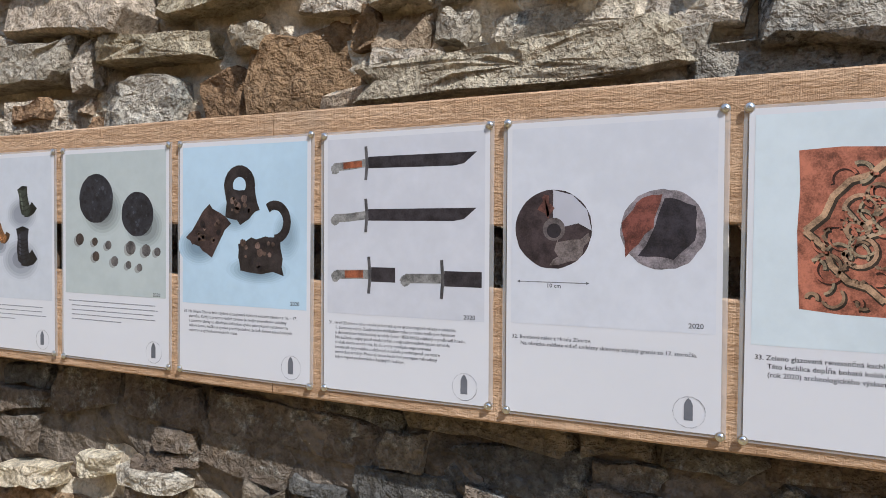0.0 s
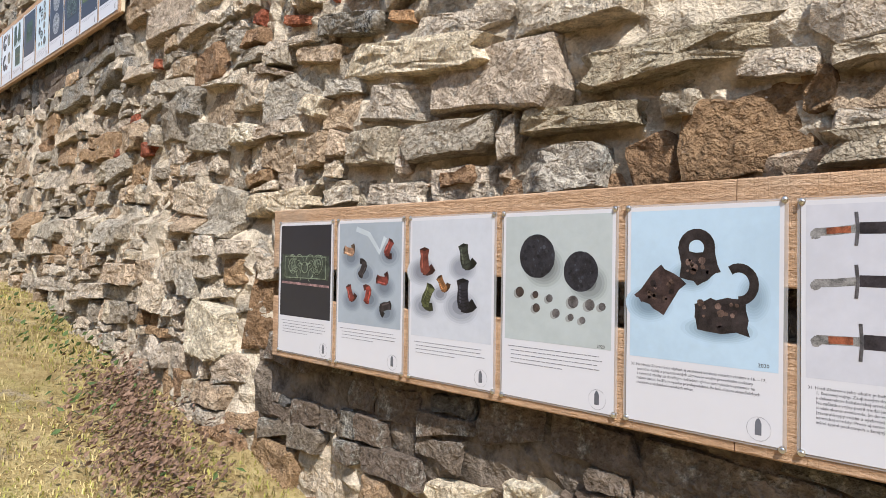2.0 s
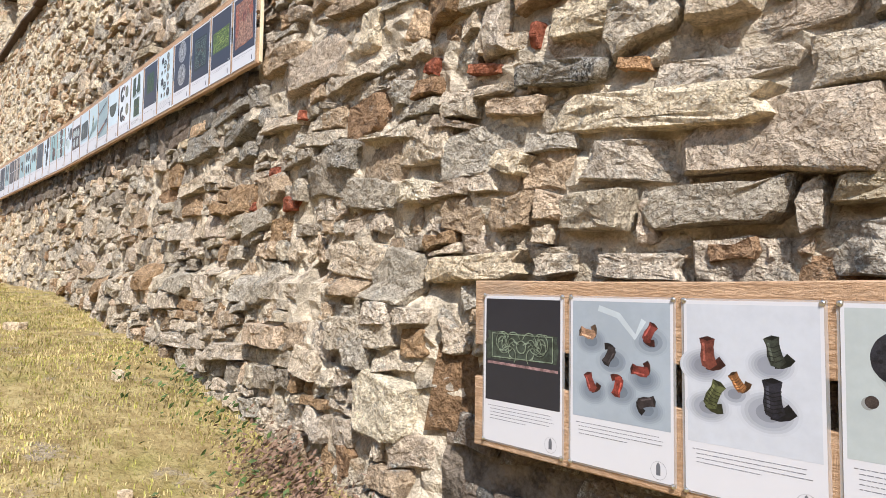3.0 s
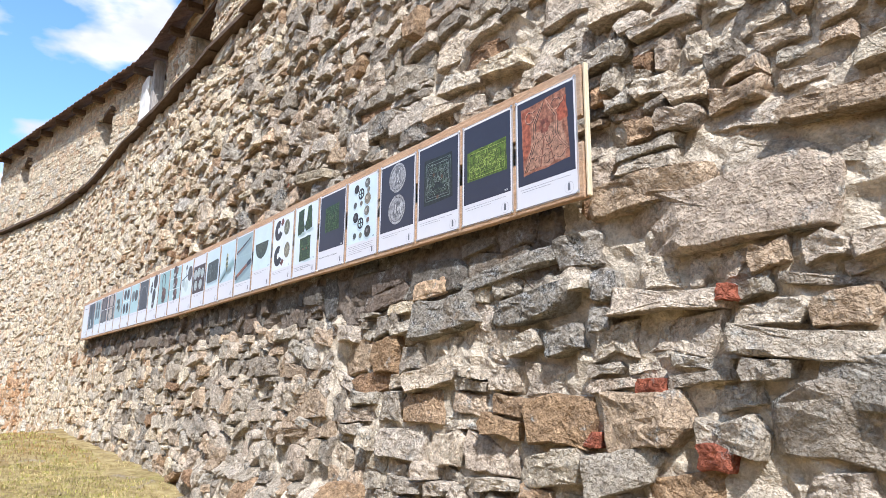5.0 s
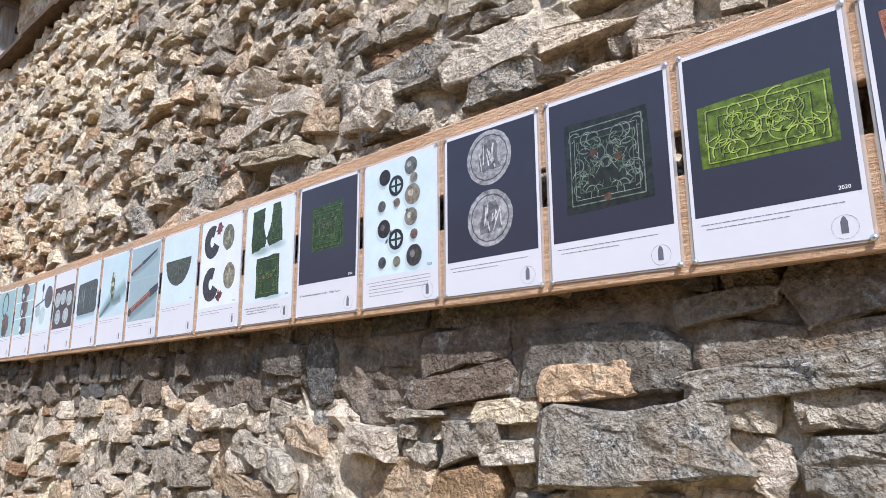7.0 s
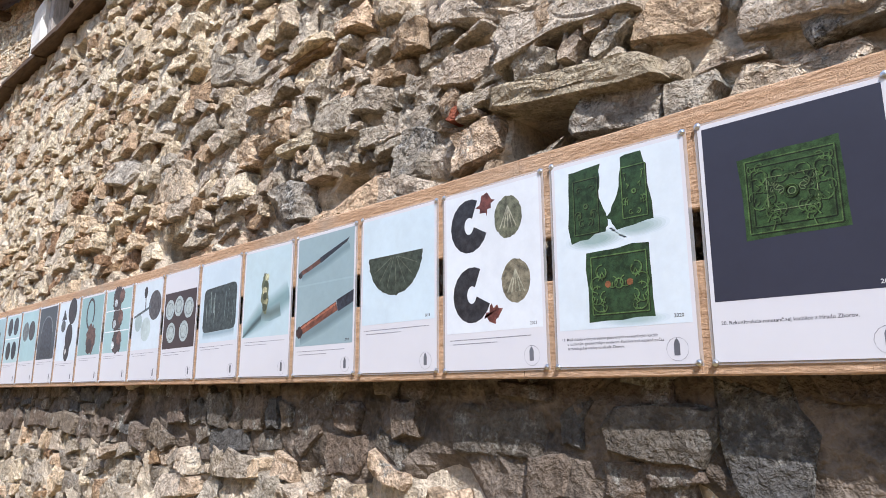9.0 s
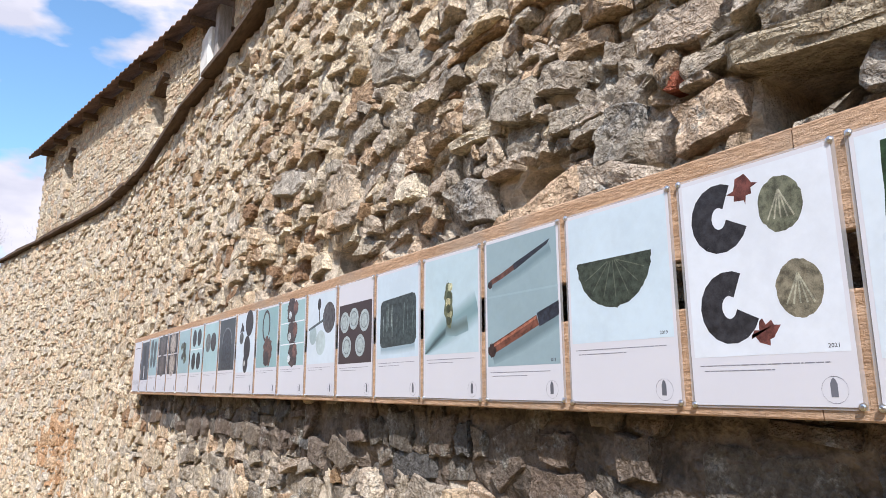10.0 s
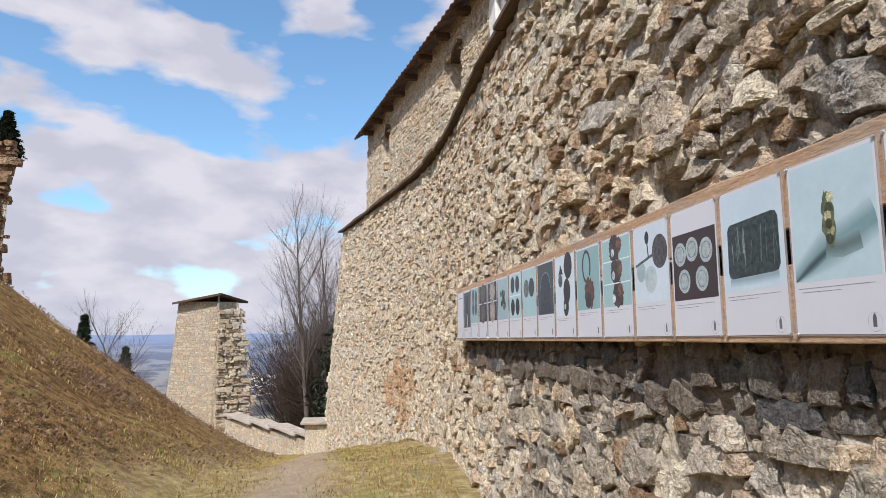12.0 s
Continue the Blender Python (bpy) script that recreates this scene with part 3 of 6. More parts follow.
# stones that stand out by size or colour: x, z, width, height, tilt
BIG = {
    ("SLAB", 0, 0.085): [(-0.39, 1.77, 0.56, 0.08, 2), (-0.92, 2, 0.59, 0.09, 1), (-1.2, 1.89, 0.31, 0.06, -2), (-6.38, 3.54, 0.49, 0.07, -10)],
    ("BROWN", 0, 0.040): [(-0.69, 1.88, 0.06, 0.09, 5), (-0.82, 1.81, 0.24, 0.18, 9), (-1.01, 1.77, 0.12, 0.11, 20)],
    # brown stone left of the low board; its colour also carries the board's shadow
    ("BROWN", 1, 0.03): [(-2.47, 1.36, 0.2, 0.32, 0)],
    ("RED", 0, 0.060): [(-2.23, 2.49, 0.04, 0.09, -8), (-2.45, 2.43, 0.14, 0.035, -10), (-2.75, 2.52, 0.08, 0.06, -12), (-3.7, 2.51, 0.06, 0.05, -8), (-3.75, 2.08, 0.1, 0.07, 0), (-3.95, 2.26, 0.1, 0.05, 4), (-4.16, 2.1, 0.06, 0.05, 0), (-6.75, 3.59, 0.08, 0.05, -14)],
    ("RUST", 0, 0.060): [(-1.86, 2.3, 0.1, 0.035, -13), (-2.83, 2.7, 0.12, 0.11, -18), (-4.15, 3.26, 0.07, 0.07, -1), (-5.05, 2.68, 0.23, 0.08, 3)],
    # stones under the high board, with its shade in their colour
    ("SHADED", 0, 0.035): [(-5.66, 2.76, 0.12, 0.07, 3), (-5.8, 2.76, 0.15, 0.08, -5), (-6.59, 2.76, 0.29, 0.11, 2), (-7.59, 2.69, 0.24, 0.07, 3), (-5.89, 2.58, 0.3, 0.1, 2), (-6.22, 2.68, 0.18, 0.07, -1)],
    ("OCHRE", 0, 0.050): [(-2.67, 1.49, 0.09, 0.1, 5), (-3.82, 1.96, 0.27, 0.16, 11), (-4.18, 2.86, 0.08, 0.08, 7), (-5.45, 2.29, 0.37, 0.11, 12)],
    ("LICHEN", 0, 0.075): [(0.16, 1.87, 0.42, 0.22, 8), (-0, 1.75, 0.25, 0.07, 2), (-0.33, 2.12, 0.45, 0.24, 20), (-2.13, 2.34, 0.36, 0.07, -10), (-3.34, 2.26, 0.26, 0.13, -8), (-4.12, 2.58, 0.09, 0.11, -1), (-4.13, 2.47, 0.09, 0.08, 3), (-4.23, 2.71, 0.19, 0.12, -2), (-4.29, 2.41, 0.15, 0.09, 8), (-4.45, 2.55, 0.4, 0.1, 6), (-4.6, 2.69, 0.54, 0.07, 7), (-4.95, 2.56, 0.42, 0.17, 6), (-5.33, 3.49, 0.22, 0.11, -1), (-5.75, 3.64, 0.5, 0.13, 0), (-5.76, 3.5, 0.25, 0.09, 0), (-6.26, 3.45, 0.22, 0.1, -10)],
    ("LICHEN", 1, 0.075): [(-6.93, 3.52, 0.14, 0.16, -6), (-7.57, 3.49, 0.28, 0.16, 0)],
    ("PALE", 0, 0.070): [(-1.13, 1, 0.18, 0.035, 2), (-1.3, 1, 0.1, 0.05, 5), (-1.5, 0.95, 0.2, 0.05, 7), (-1.79, 2.16, 0.7, 0.11, -8), (-1.81, 2.54, 0.15, 0.1, -28), (-2.01, 2.49, 0.32, 0.12, -7), (-2.31, 2.09, 0.17, 0.07, -15), (-2.44, 1.75, 0.44, 0.09, 3), (-2.77, 2.04, 0.23, 0.08, -5), (-2.8, 1.26, 0.33, 0.21, 0), (-3.2, 2.79, 0.17, 0.2, -7), (-4.67, 3.6, 0.3, 0.08, -7), (-5.23, 2.53, 0.19, 0.06, 6), (-5.26, 2.62, 0.2, 0.06, 5)],
    ("STONE", 0, 0.070): [(-1.25, 1.77, 0.27, 0.12, 0), (-1.39, 2, 0.19, 0.09, 4), (-1.62, 1.89, 0.35, 0.1, 1), (-1.82, 1.74, 0.24, 0.07, -4), (-1.85, 2.03, 0.31, 0.11, -6), (-1.97, 1.9, 0.24, 0.12, -1), (-2.09, 1.75, 0.14, 0.06, 5), (-2.27, 2.69, 0.13, 0.05, -13), (-2.3, 2.27, 0.25, 0.06, -9), (-2.37, 2.5, 0.24, 0.06, -9), (-2.51, 2.72, 0.32, 0.11, -6), (-2.76, 2.21, 0.29, 0.14, -3), (-2.96, 1.51, 0.4, 0.13, 5), (-3.07, 2.06, 0.29, 0.12, -9), (-3.08, 1.79, 0.42, 0.13, -3), (-3.36, 2.96, 0.33, 0.07, -3)],
    ("STONE", 1, 0.070): [(-3.74, 1.45, 0.36, 0.1, -1), (-4.18, 1.35, 0.46, 0.09, 3), (-4.46, 2.41, 0.15, 0.07, 14), (-4.72, 1.37, 0.56, 0.09, 1), (-4.85, 3.47, 0.12, 0.1, -7), (-5, 2.31, 0.39, 0.09, 11), (-6.69, 3.93, 0.49, 0.15, -15), (-6.73, 3.72, 0.16, 0.1, -9), (-7.1, 3.62, 0.16, 0.07, -8), (-7.14, 3.76, 0.16, 0.09, -18), (-7.33, 3.76, 0.2, 0.14, -11), (-8.12, 4.23, 0.53, 0.15, -17), (-8.61, 3.8, 0.25, 0.17, -5), (-9.29, 4.02, 0.42, 0.14, -14)],
}


def rampart():
    """The curved castle wall that carries the panels."""
    rng = np.random.default_rng(4)
    root = thing("wall_rampart", "high battered castle wall of rough sandstone rubble in lime mortar", "wall", kind="structure")
    backing("mortar_core", -3.5, 23.3, -1.4, CAP_Z, 0.036, on_wall, MORTAR, HOLES, 0.9, root, 0.012, 0.028, 0.004)
    # smooth mortar strips below each board, coloured as dark as its shadow
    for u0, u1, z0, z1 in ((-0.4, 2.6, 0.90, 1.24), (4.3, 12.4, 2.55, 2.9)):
        backing("pointing", u0, u1, z0, z1, 0.03, on_wall, SHADED_MORTAR, (), 0.08, root, 0.008, 0.015, 0.022, 0.10)
    polys = rubble(-2.0, 6.2, -0.2, CAP_Z, 0.06, 0.17, (1.0, 2.7), rng, 0.28, 6.0) + rubble(6.2, 23.2, 0.0, CAP_Z, 0.06, 0.135, (0.8, 2.2), rng, 0.22, 13.0)
    taken = [(x, z, w, h, math.cos(radians(t)), math.sin(radians(t))) for rows in BIG.values() for x, z, w, h, t in rows]
    near_ones, far_ones, pale_ones, shaded_ones, rust_ones, grey_ones, ochre_ones = [], [], [], [], [], [], []
    for poly in polys:
        u, z = poly.mean(0)
        if z < float(ground_z(-u, 0.9)) - 0.25 or z > CAP_Z - 0.03:
            continue
        if any(abs(c * (-u - x) + s * (z - zz)) < w * 0.46 and abs(-s * (-u - x) + c * (z - zz)) < h * 0.46 for x, zz, w, h, c, s in taken):
            continue
        if any(abs(u - hu) < hw * 0.62 + 0.02 and abs(z - hz) < hh * 0.62 + 0.02 for hu, hz, hw, hh, deep in HOLES):
            continue
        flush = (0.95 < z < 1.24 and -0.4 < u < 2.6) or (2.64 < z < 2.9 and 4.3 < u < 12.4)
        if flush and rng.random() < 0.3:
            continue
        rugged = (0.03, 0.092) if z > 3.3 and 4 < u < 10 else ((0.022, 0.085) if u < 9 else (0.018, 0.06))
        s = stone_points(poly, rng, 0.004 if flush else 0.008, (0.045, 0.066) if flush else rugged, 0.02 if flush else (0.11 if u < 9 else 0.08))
        for hu, hz, hw, hh, deep in HOLES:
            if abs(u - hu) < hw / 2 + 0.3 and abs(z - hz) < hh / 2 + 0.3:
                for q in s:
                    if abs(q[0] - hu) < hw / 2 and abs(q[1] - hz) < hh / 2:
                        if abs(q[0] - hu) / hw > abs(q[1] - hz) / hh:
                            q[0] = hu + math.copysign(hw / 2, q[0] - hu)
                        else:
                            q[1] = hz + math.copysign(hh / 2, q[1] - hz)
        area = np.ptp(poly[:, 0]) * np.ptp(poly[:, 1])
        # flush stones below the boards get the painted shade colour
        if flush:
            shaded_ones.append(s)
        elif u < 14 and rng.random() < (0.35 if z < 1.3 and u < 3.4 else 0.06):
            ochre_ones.append(s)
        elif 0.0 < u < 8.0 + rng.random() and 0.9 < z < 4.0 and (u < 3.3 or rng.random() < 0.62):
            near_ones.append((area, s))
        elif 5.0 < u < 11 and z < 2.75 and rng.random() < 0.5:
            grey_ones.append(s)
        # far and upper stones picked paler, so colour adds to the sunlit brightness
        elif u > 7.5 + 3.5 * rng.random() or (u > 7.2 and z > 3.0 and rng.random() < 0.6):
            (rust_ones if (u - 17.1) ** 2 / 1.4 + (z - 2.08) ** 2 / 0.4 < rng.uniform(0.3, 1.1) else pale_ones).append(s)
        elif 3.3 < u < 12 and rng.random() < (0.36 if u < 7.6 else 0.16):
            grey_ones.append(s)
        else:
            far_ones.append(s)
    near_ones.sort(key=lambda a: -a[0])
    mats = {"SLAB": SLAB, "LICHEN": LICHEN, "BROWN": BROWN, "PALE": PALE, "RED": RED, "RUST": RUST, "SHADED": SHADED, "OCHRE": OCHRE, "STONE": STONE}
    for (key, part_no, proud), rows in BIG.items():
        for x, z, w, h, tilt in rows:
            corner = np.array([(-1, -0.8), (-0.8, -1), (0, -1), (0.8, -1), (1, -0.8), (1, 0), (1, 0.75), (0.75, 1), (0, 1), (-0.8, 1), (-1, 0.8), (-1, 0)])
            sq = corner * np.array([w / 2, h / 2]) * rng.uniform(0.9, 1.08, (12, 1)) + rng.normal(0, 0.04, (12, 1)) * np.array([min(w, h), min(w, h)])
            c, s = math.cos(radians(tilt)), math.sin(radians(tilt))
            poly = np.stack([-(x + sq[:, 0] * c - sq[:, 1] * s), z + sq[:, 0] * s + sq[:, 1] * c], -1)[::-1]
            single_stone("stone", stone_points(poly, rng, 0.0, (proud * 0.85, proud * 1.2), 0.02 if key == "SHADED" else 0.07), on_wall, mats[key], root)
    for area, s in near_ones[:190]:
        single_stone("stone", s, on_wall, STONE, root)
    joined_stones("rubble_masonry", [s for _, s in near_ones[190:]] + far_ones, on_wall, STONE, root)
    joined_stones("ochre_masonry", ochre_ones, on_wall, OCHRE, root)
    for s in shaded_ones[:25]:
        single_stone("stone", s, on_wall, SHADED, root)
    joined_stones("dark_masonry", shaded_ones[25:], on_wall, SHADED, root)
    joined_stones("lichened_masonry", grey_ones, on_wall, GREYSTONE, root)
    joined_stones("rusty_masonry", rust_ones, on_wall, RUST, root)
    joined_stones("pale_masonry", pale_ones, on_wall, PALE, root)
    return root


# ---- cap of the rampart, upper building, tower, low wall ----
def slab_mesh(name, p0, p1, out, back, z, t, rng, mat):
    """A flat cap slab between two points of the wall head, with uneven edges."""
    v = []
    for k, p in ((0, p0), (1, p1)):
        for yy in (-out + rng.normal(0, 0.012), back):
            for zz in (z, z + t):
                v.append((p[0] + (0.004 if k else -0.004), p[1] + yy, zz + rng.normal(0, 0.006) + (0.10 if yy > 0 else 0)))
    f = [(0, 1, 3, 2), (4, 6, 7, 5), (0, 4, 5, 1), (2, 3, 7, 6), (0, 2, 6, 4), (1, 5, 7, 3)]
    return mesh_of(name, v, f, mat)


def rampart_cap():
    rng = np.random.default_rng(8)
    root = thing("wall_cap", "weathered brown boards capping the castle wall", "wall cap", kind="structure")
    u = -3.4
    while u < 23.3:
        w = min(rng.uniform(0.5, 0.9), 23.35 - u)
        a, b = -u, -(u + w)
        p0, p1 = (a, float(wall_y(a, CAP_Z))), (b, float(wall_y(b, CAP_Z)))
        part("board", slab_mesh("board", p1, p0, 0.14, 0.75, CAP_Z + 0.002, 0.042, rng, DARKWOOD), root)
        u += w + 0.005


EAVE = 7.64


def building_y(x, z):
    return np.interp(x, [-24, -21.4, -14, -13.3, -6], [-0.22, 0.31, 1.81, 1.87, 1.90]) + 0.01 * (z - 7)


# openings of the upper storey: u, z, width, height, depth
SLITS = [(15.78, 6.86, 0.66, 0.72, 1.2), (19.9, 6.92, 0.66, 0.60, 1.2), (11.63, 6.98, 0.95, 0.80, 1.2)]


def on_building(u, z, d):
    return np.stack([-u, building_y(-u, z) - d, z + 0 * u], -1)


def upper_building():
    rng = np.random.default_rng(11)
    root = thing("upper_building", "stone building with small openings and a tiled roof above the castle wall", "building", kind="structure")
    for u0, u1 in ((6.5, 13.35), (14.38, 21.55)):
        wall = backing("wall", u0, u1, CAP_Z + 0.02, EAVE + 0.09, 0.05, on_building, MORTAR, [s for s in SLITS if u0 < s[0] < u1], 0.7, root)
        got = []
        for p in rubble(u0 + 0.05, u1 - 0.05, CAP_Z, EAVE + 0.08, 0.06, 0.12, (0.9, 2.4), rng):
            u, z = p.mean(0)
            if any(abs(u - q[0]) < q[2] / 2 + 0.03 and abs(z - q[1]) < q[3] / 2 + 0.03 for q in SLITS):
                continue
            s = stone_points(p, rng, 0.009, (0.014, 0.030), 0.05)
            s[:, 0] = np.clip(s[:, 0], u0 - 0.01, u1 + 0.01)
            s[:, 1] = np.clip(s[:, 1], CAP_Z, EAVE + 0.09)
            for hu, hz, hw, hh, deep in SLITS:
                hit = (np.abs(s[:, 0] - hu) < hw / 2) & (np.abs(s[:, 1] - hz) < hh / 2)
                s[hit, 0] = np.where(u < hu, hu - hw / 2, hu + hw / 2)
            got.append(s)
        joined_stones("masonry", got, on_building, PALE, wall)
    # whitewashed end of the wall, with the open bay and its post beside it
    y = float(building_y(-14.2, 6.5))
    part("pier", box_mesh("pier", (-14.42, y - 0.05, CAP_Z + 0.05), (-13.98, y + 0.72, EAVE - 0.22), PLASTER, 0.03, 5, 0.02), root)
    part("post", box_mesh("post", (-13.92, y + 0.0, CAP_Z + 0.05), (-13.76, y + 0.16, EAVE), GREYWOOD, 0.01), root)
    part("back_wall", box_mesh("back_wall", (-14.1, y + 1.6, CAP_Z), (-13.2, y + 1.7, EAVE + 0.2), MORTAR), root)
    # window reveals dressed with plaster
    for hu, hz, hw, hh, deep in SLITS:
        yy = float(building_y(-hu, hz))
        for n, (dz, dh) in enumerate(((0.0, 0.14), (0.15, 0.12), (0.28, 0.16), (0.45, 0.13))):
            top = hz - hh / 2 - dz
            if top - dh > CAP_Z + 0.05:
                part("sill_stone", box_mesh("sill_stone", (-hu - 0.16, yy - 0.05, top - dh), (-hu + hw / 2 - 0.02 * n, yy + 0.2, top), PALE, 0.02, 3, 0.015), root)
        part("lintel", box_mesh("lintel", (-hu - hw / 2 - 0.08, yy - 0.03, hz + hh / 2), (-hu + hw / 2 + 0.08, yy + 0.3, hz + hh / 2 + 0.07), DARKWOOD, 0.008), root)
    # roof: boarded eave, rafters, tile courses
    roof = part("roof", mesh_of("roof", *roof_sheet(0.0, EAVE, -0.27), DARKWOOD), root)
    u = 6.6
    while u < 21.7:
        a = -u
        yy = float(building_y(a, EAVE))
        part("rafter", box_mesh("rafter", (a - 0.05, yy - 0.24, EAVE - 0.115), (a + 0.05, yy + 0.5, EAVE - 0.012), DARKWOOD, 0.006), roof)
        u += 0.85
    tile = box_mesh("tile", (-0.088, -0.20, 0.0), (0.088, 0.2, 0.022), TILE, 0.008)
    verts_t, faces_t = [], []
    u = 6.5
    while u < 21.75:
        a = -u
        yy = float(building_y(a, EAVE))
        if u > 11.0:
            ob = part("tile", tile, roof)
            ob.matrix_basis = pose(a, yy - 0.15, EAVE + 0.045 + random.uniform(0, 0.012), 32, random.uniform(-2, 2), random.uniform(-3, 3))
        u += 0.182
    for row in range(1, 9):
        u = 6.5
        while u < 21.75:
            a = -u + (0.09 if row % 2 else 0)
            m = pose(a, float(building_y(a, EAVE)) - 0.15 + row * 0.25, EAVE + 0.045 + row * 0.156 + random.uniform(0, 0.012), 32, random.uniform(-2, 2), 0)
            o = len(verts_t)
            verts_t += [tuple(m @ v.co) for v in tile.vertices]
            faces_t += [tuple(o + i for i in p.vertices) for p in tile.polygons]
            u += 0.182
    tagged(part("tile_field", mesh_of("tile_field", verts_t, faces_t, TILE), roof), kind="stuff")


def roof_sheet(dx, z, out):
    us = np.arange(6.4, 21.9, 0.3)
    v, f = [], []
    for u in us:
        y = float(building_y(-u, EAVE))
        for yy, zz in ((out, z - 0.0), (2.2, z + 1.56), (2.2, z + 1.53), (out, z - 0.03)):
            v.append((-u, y + yy, zz + 0.015))
    for i in range(len(us) - 1):
        for k in range(4):
            a, b = 4 * i + k, 4 * i + (k + 1) % 4
            f.append((a, b, b + 4, a + 4))
    f += [(3, 2, 1, 0), tuple(4 * (len(us) - 1) + k for k in range(4))]
    return v, f


def tower():
    """The free-standing ruined tower wall with a little board roof, beyond the path."""
    rng = np.random.default_rng(21)
    root = thing("ruined_tower", "tall narrow ruined tower of pale stone under a board roof", "tower")
    ox, oy, zb, zt = -31.0, -4.8, -1.9, 4.25
    # the broad face looks at the viewer, the broken end face to its side
    ang = radians(24)
    ca = math.cos(ang)

    def broad(u, z, d):
        spread = 0.10 * (zt - z)
        uu = u - spread * (1 - u / 1.38) * 0.75
        return np.stack([ox + d * ca + (zt - z) * 0.03, oy - 1.38 + uu, z + 0 * u], -1)

    def side(u, z, d):
        bulge = 0.125 * (zt - z)
        return np.stack([ox + 0.08 + (zt - z) * 0.03 - u * 0.5 + 0.8 * d, oy + 0.03 + u * 0.72 + bulge * (u / 0.95) + 0.5 * d + 0 * z, z + 0 * u], -1)

    part("core", mesh_of("core", [(ox - 0.004, oy - 1.38, zt), (ox - 0.004, oy - 0.1, zt), (ox - 0.55, oy + 0.60, zt), (ox - 1.6, oy - 1.2, zt),
                                  (ox + 0.18, oy - 1.85, zb), (ox + 0.18, oy - 0.1, zb), (ox - 0.45, oy + 1.0, zb), (ox - 1.6, oy - 1.6, zb)],
                         [(3, 2, 1, 0), (4, 5, 6, 7), (0, 1, 5, 4), (1, 2, 6, 5), (2, 3, 7, 6), (3, 0, 4, 7)], MORTAR), root)
    for name, place, wide, lo, hi, proud in (("masonry_face", broad, 1.38, 0.05, 0.10, (0.004, 0.014)), ("masonry_end", side, 0.98, 0.07, 0.2, (0.02, 0.15))):
        got = []
        for p in rubble(0, wide, zb, zt - (0.35 if wide < 1 else 0), lo, hi, (1.0, 2.4), rng):
            s = stone_points(p, rng, 0.010, proud, 0.05)
            s[:, 0] = np.clip(s[:, 0], 0.0, wide + (rng.uniform(-0.12, 0.12) if wide < 1 else 0))
            s[:, 1] = np.clip(s[:, 1], zb, zt)
            got.append(s)
        joined_stones(name, got, place, PALE, root)
    part("roof", mesh_of("roof", [(ox + 0.25, oy - 1.55, zt - 0.12), (ox + 0.25, oy + 0.1, zt + 0.22), (ox - 1.1, oy + 0.85, zt + 0.0), (ox - 1.8, oy - 1.4, zt + 0.1),
                                  (ox + 0.25, oy - 1.55, zt - 0.05), (ox + 0.25, oy + 0.1, zt + 0.30), (ox - 1.1, oy + 0.85, zt + 0.08), (ox - 1.8, oy - 1.4, zt + 0.17)],
                         [(3, 2, 1, 0), (4, 5, 6, 7), (0, 1, 5, 4), (1, 2, 6, 5), (2, 3, 7, 6), (3, 0, 4, 7)], DARKWOOD), root)
    part("post", box_mesh("post", (ox + 0.0, oy - 0.04, zt - 0.35), (ox + 0.08, oy + 0.04, zt + 0.2), GREYWOOD, 0.01), root)


def low_wall():
    """The parapet between the tower and the rampart, capped with sloping slabs."""
    rng = np.random.default_rng(31)
    root = thing("low_wall", "low stone parapet with sloping slab caps stepping down the hill", "wall")
    ax_, ay_, bx_, by_ = -29.5, -4.15, -23.6, -0.75

    def place(u, z, d):
        s = u / 6.8
        return np.stack([ax_ + (bx_ - ax_) * s + d * 0.5, ay_ + (by_ - ay_) * s - d * 0.87 + 0 * z, z + 0 * u], -1)

    backing("core", 0, 6.8, -1.6, 0.30, 0.12, place, MORTAR, (), 0.5, root)
    got = []
    for p in rubble(0, 6.8, -1.4, 0.28, 0.07, 0.13, (1.0, 2.3), rng):
        s = stone_points(p, rng, 0.012, (0.002, 0.012), 0.05)
        s[:, 0], s[:, 1] = np.clip(s[:, 0], 0, 6.8), np.clip(s[:, 1], -1.6, 0.29)
        got.append(s)
    joined_stones("masonry", got, place, PALE, root)
    edges = (0, 2.3, 3.7, 5.4, 6.8)
    for k in range(4):
        e0, e1 = edges[k] + 0.01, edges[k + 1] - 0.01
        v = []
        for e, lift in ((e0, 0.13), (e1, 0.02)):
            x, y, _ = place(np.array(e), np.array(0.0), np.array(0.0))
            for dy, dz in ((-0.12, 0.0), (0.42, 0.03)):
                for t in (0, 0.04):
                    v.append((x - dy * 0.2, y + dy, 0.31 + lift + dz + t))
        part("cap_slab", mesh_of("cap_slab", v, [(0, 1, 3, 2), (4, 6, 7, 5), (0, 4, 5, 1), (2, 3, 7, 6), (0, 2, 6, 4), (1, 5, 7, 3)], GREYSLAB), root)
    # the small pier at the rampart's corner
    pier = box_mesh("pier", (-23.7, -1.15, -0.6), (-22.9, -0.55, 0.85), PALE, 0.03, 6, 0.03)
    part("pier", pier, root)
    part("pier_cap", box_mesh("pier_cap", (-23.8, -1.25, 0.855), (-22.8, -0.5, 0.93), GREYSLAB, 0.015), root)


GREYSLAB = plain("grey cap slab", (0.40, 0.335, 0.265), 0.9, 0, 0.25, 5, 0.005)


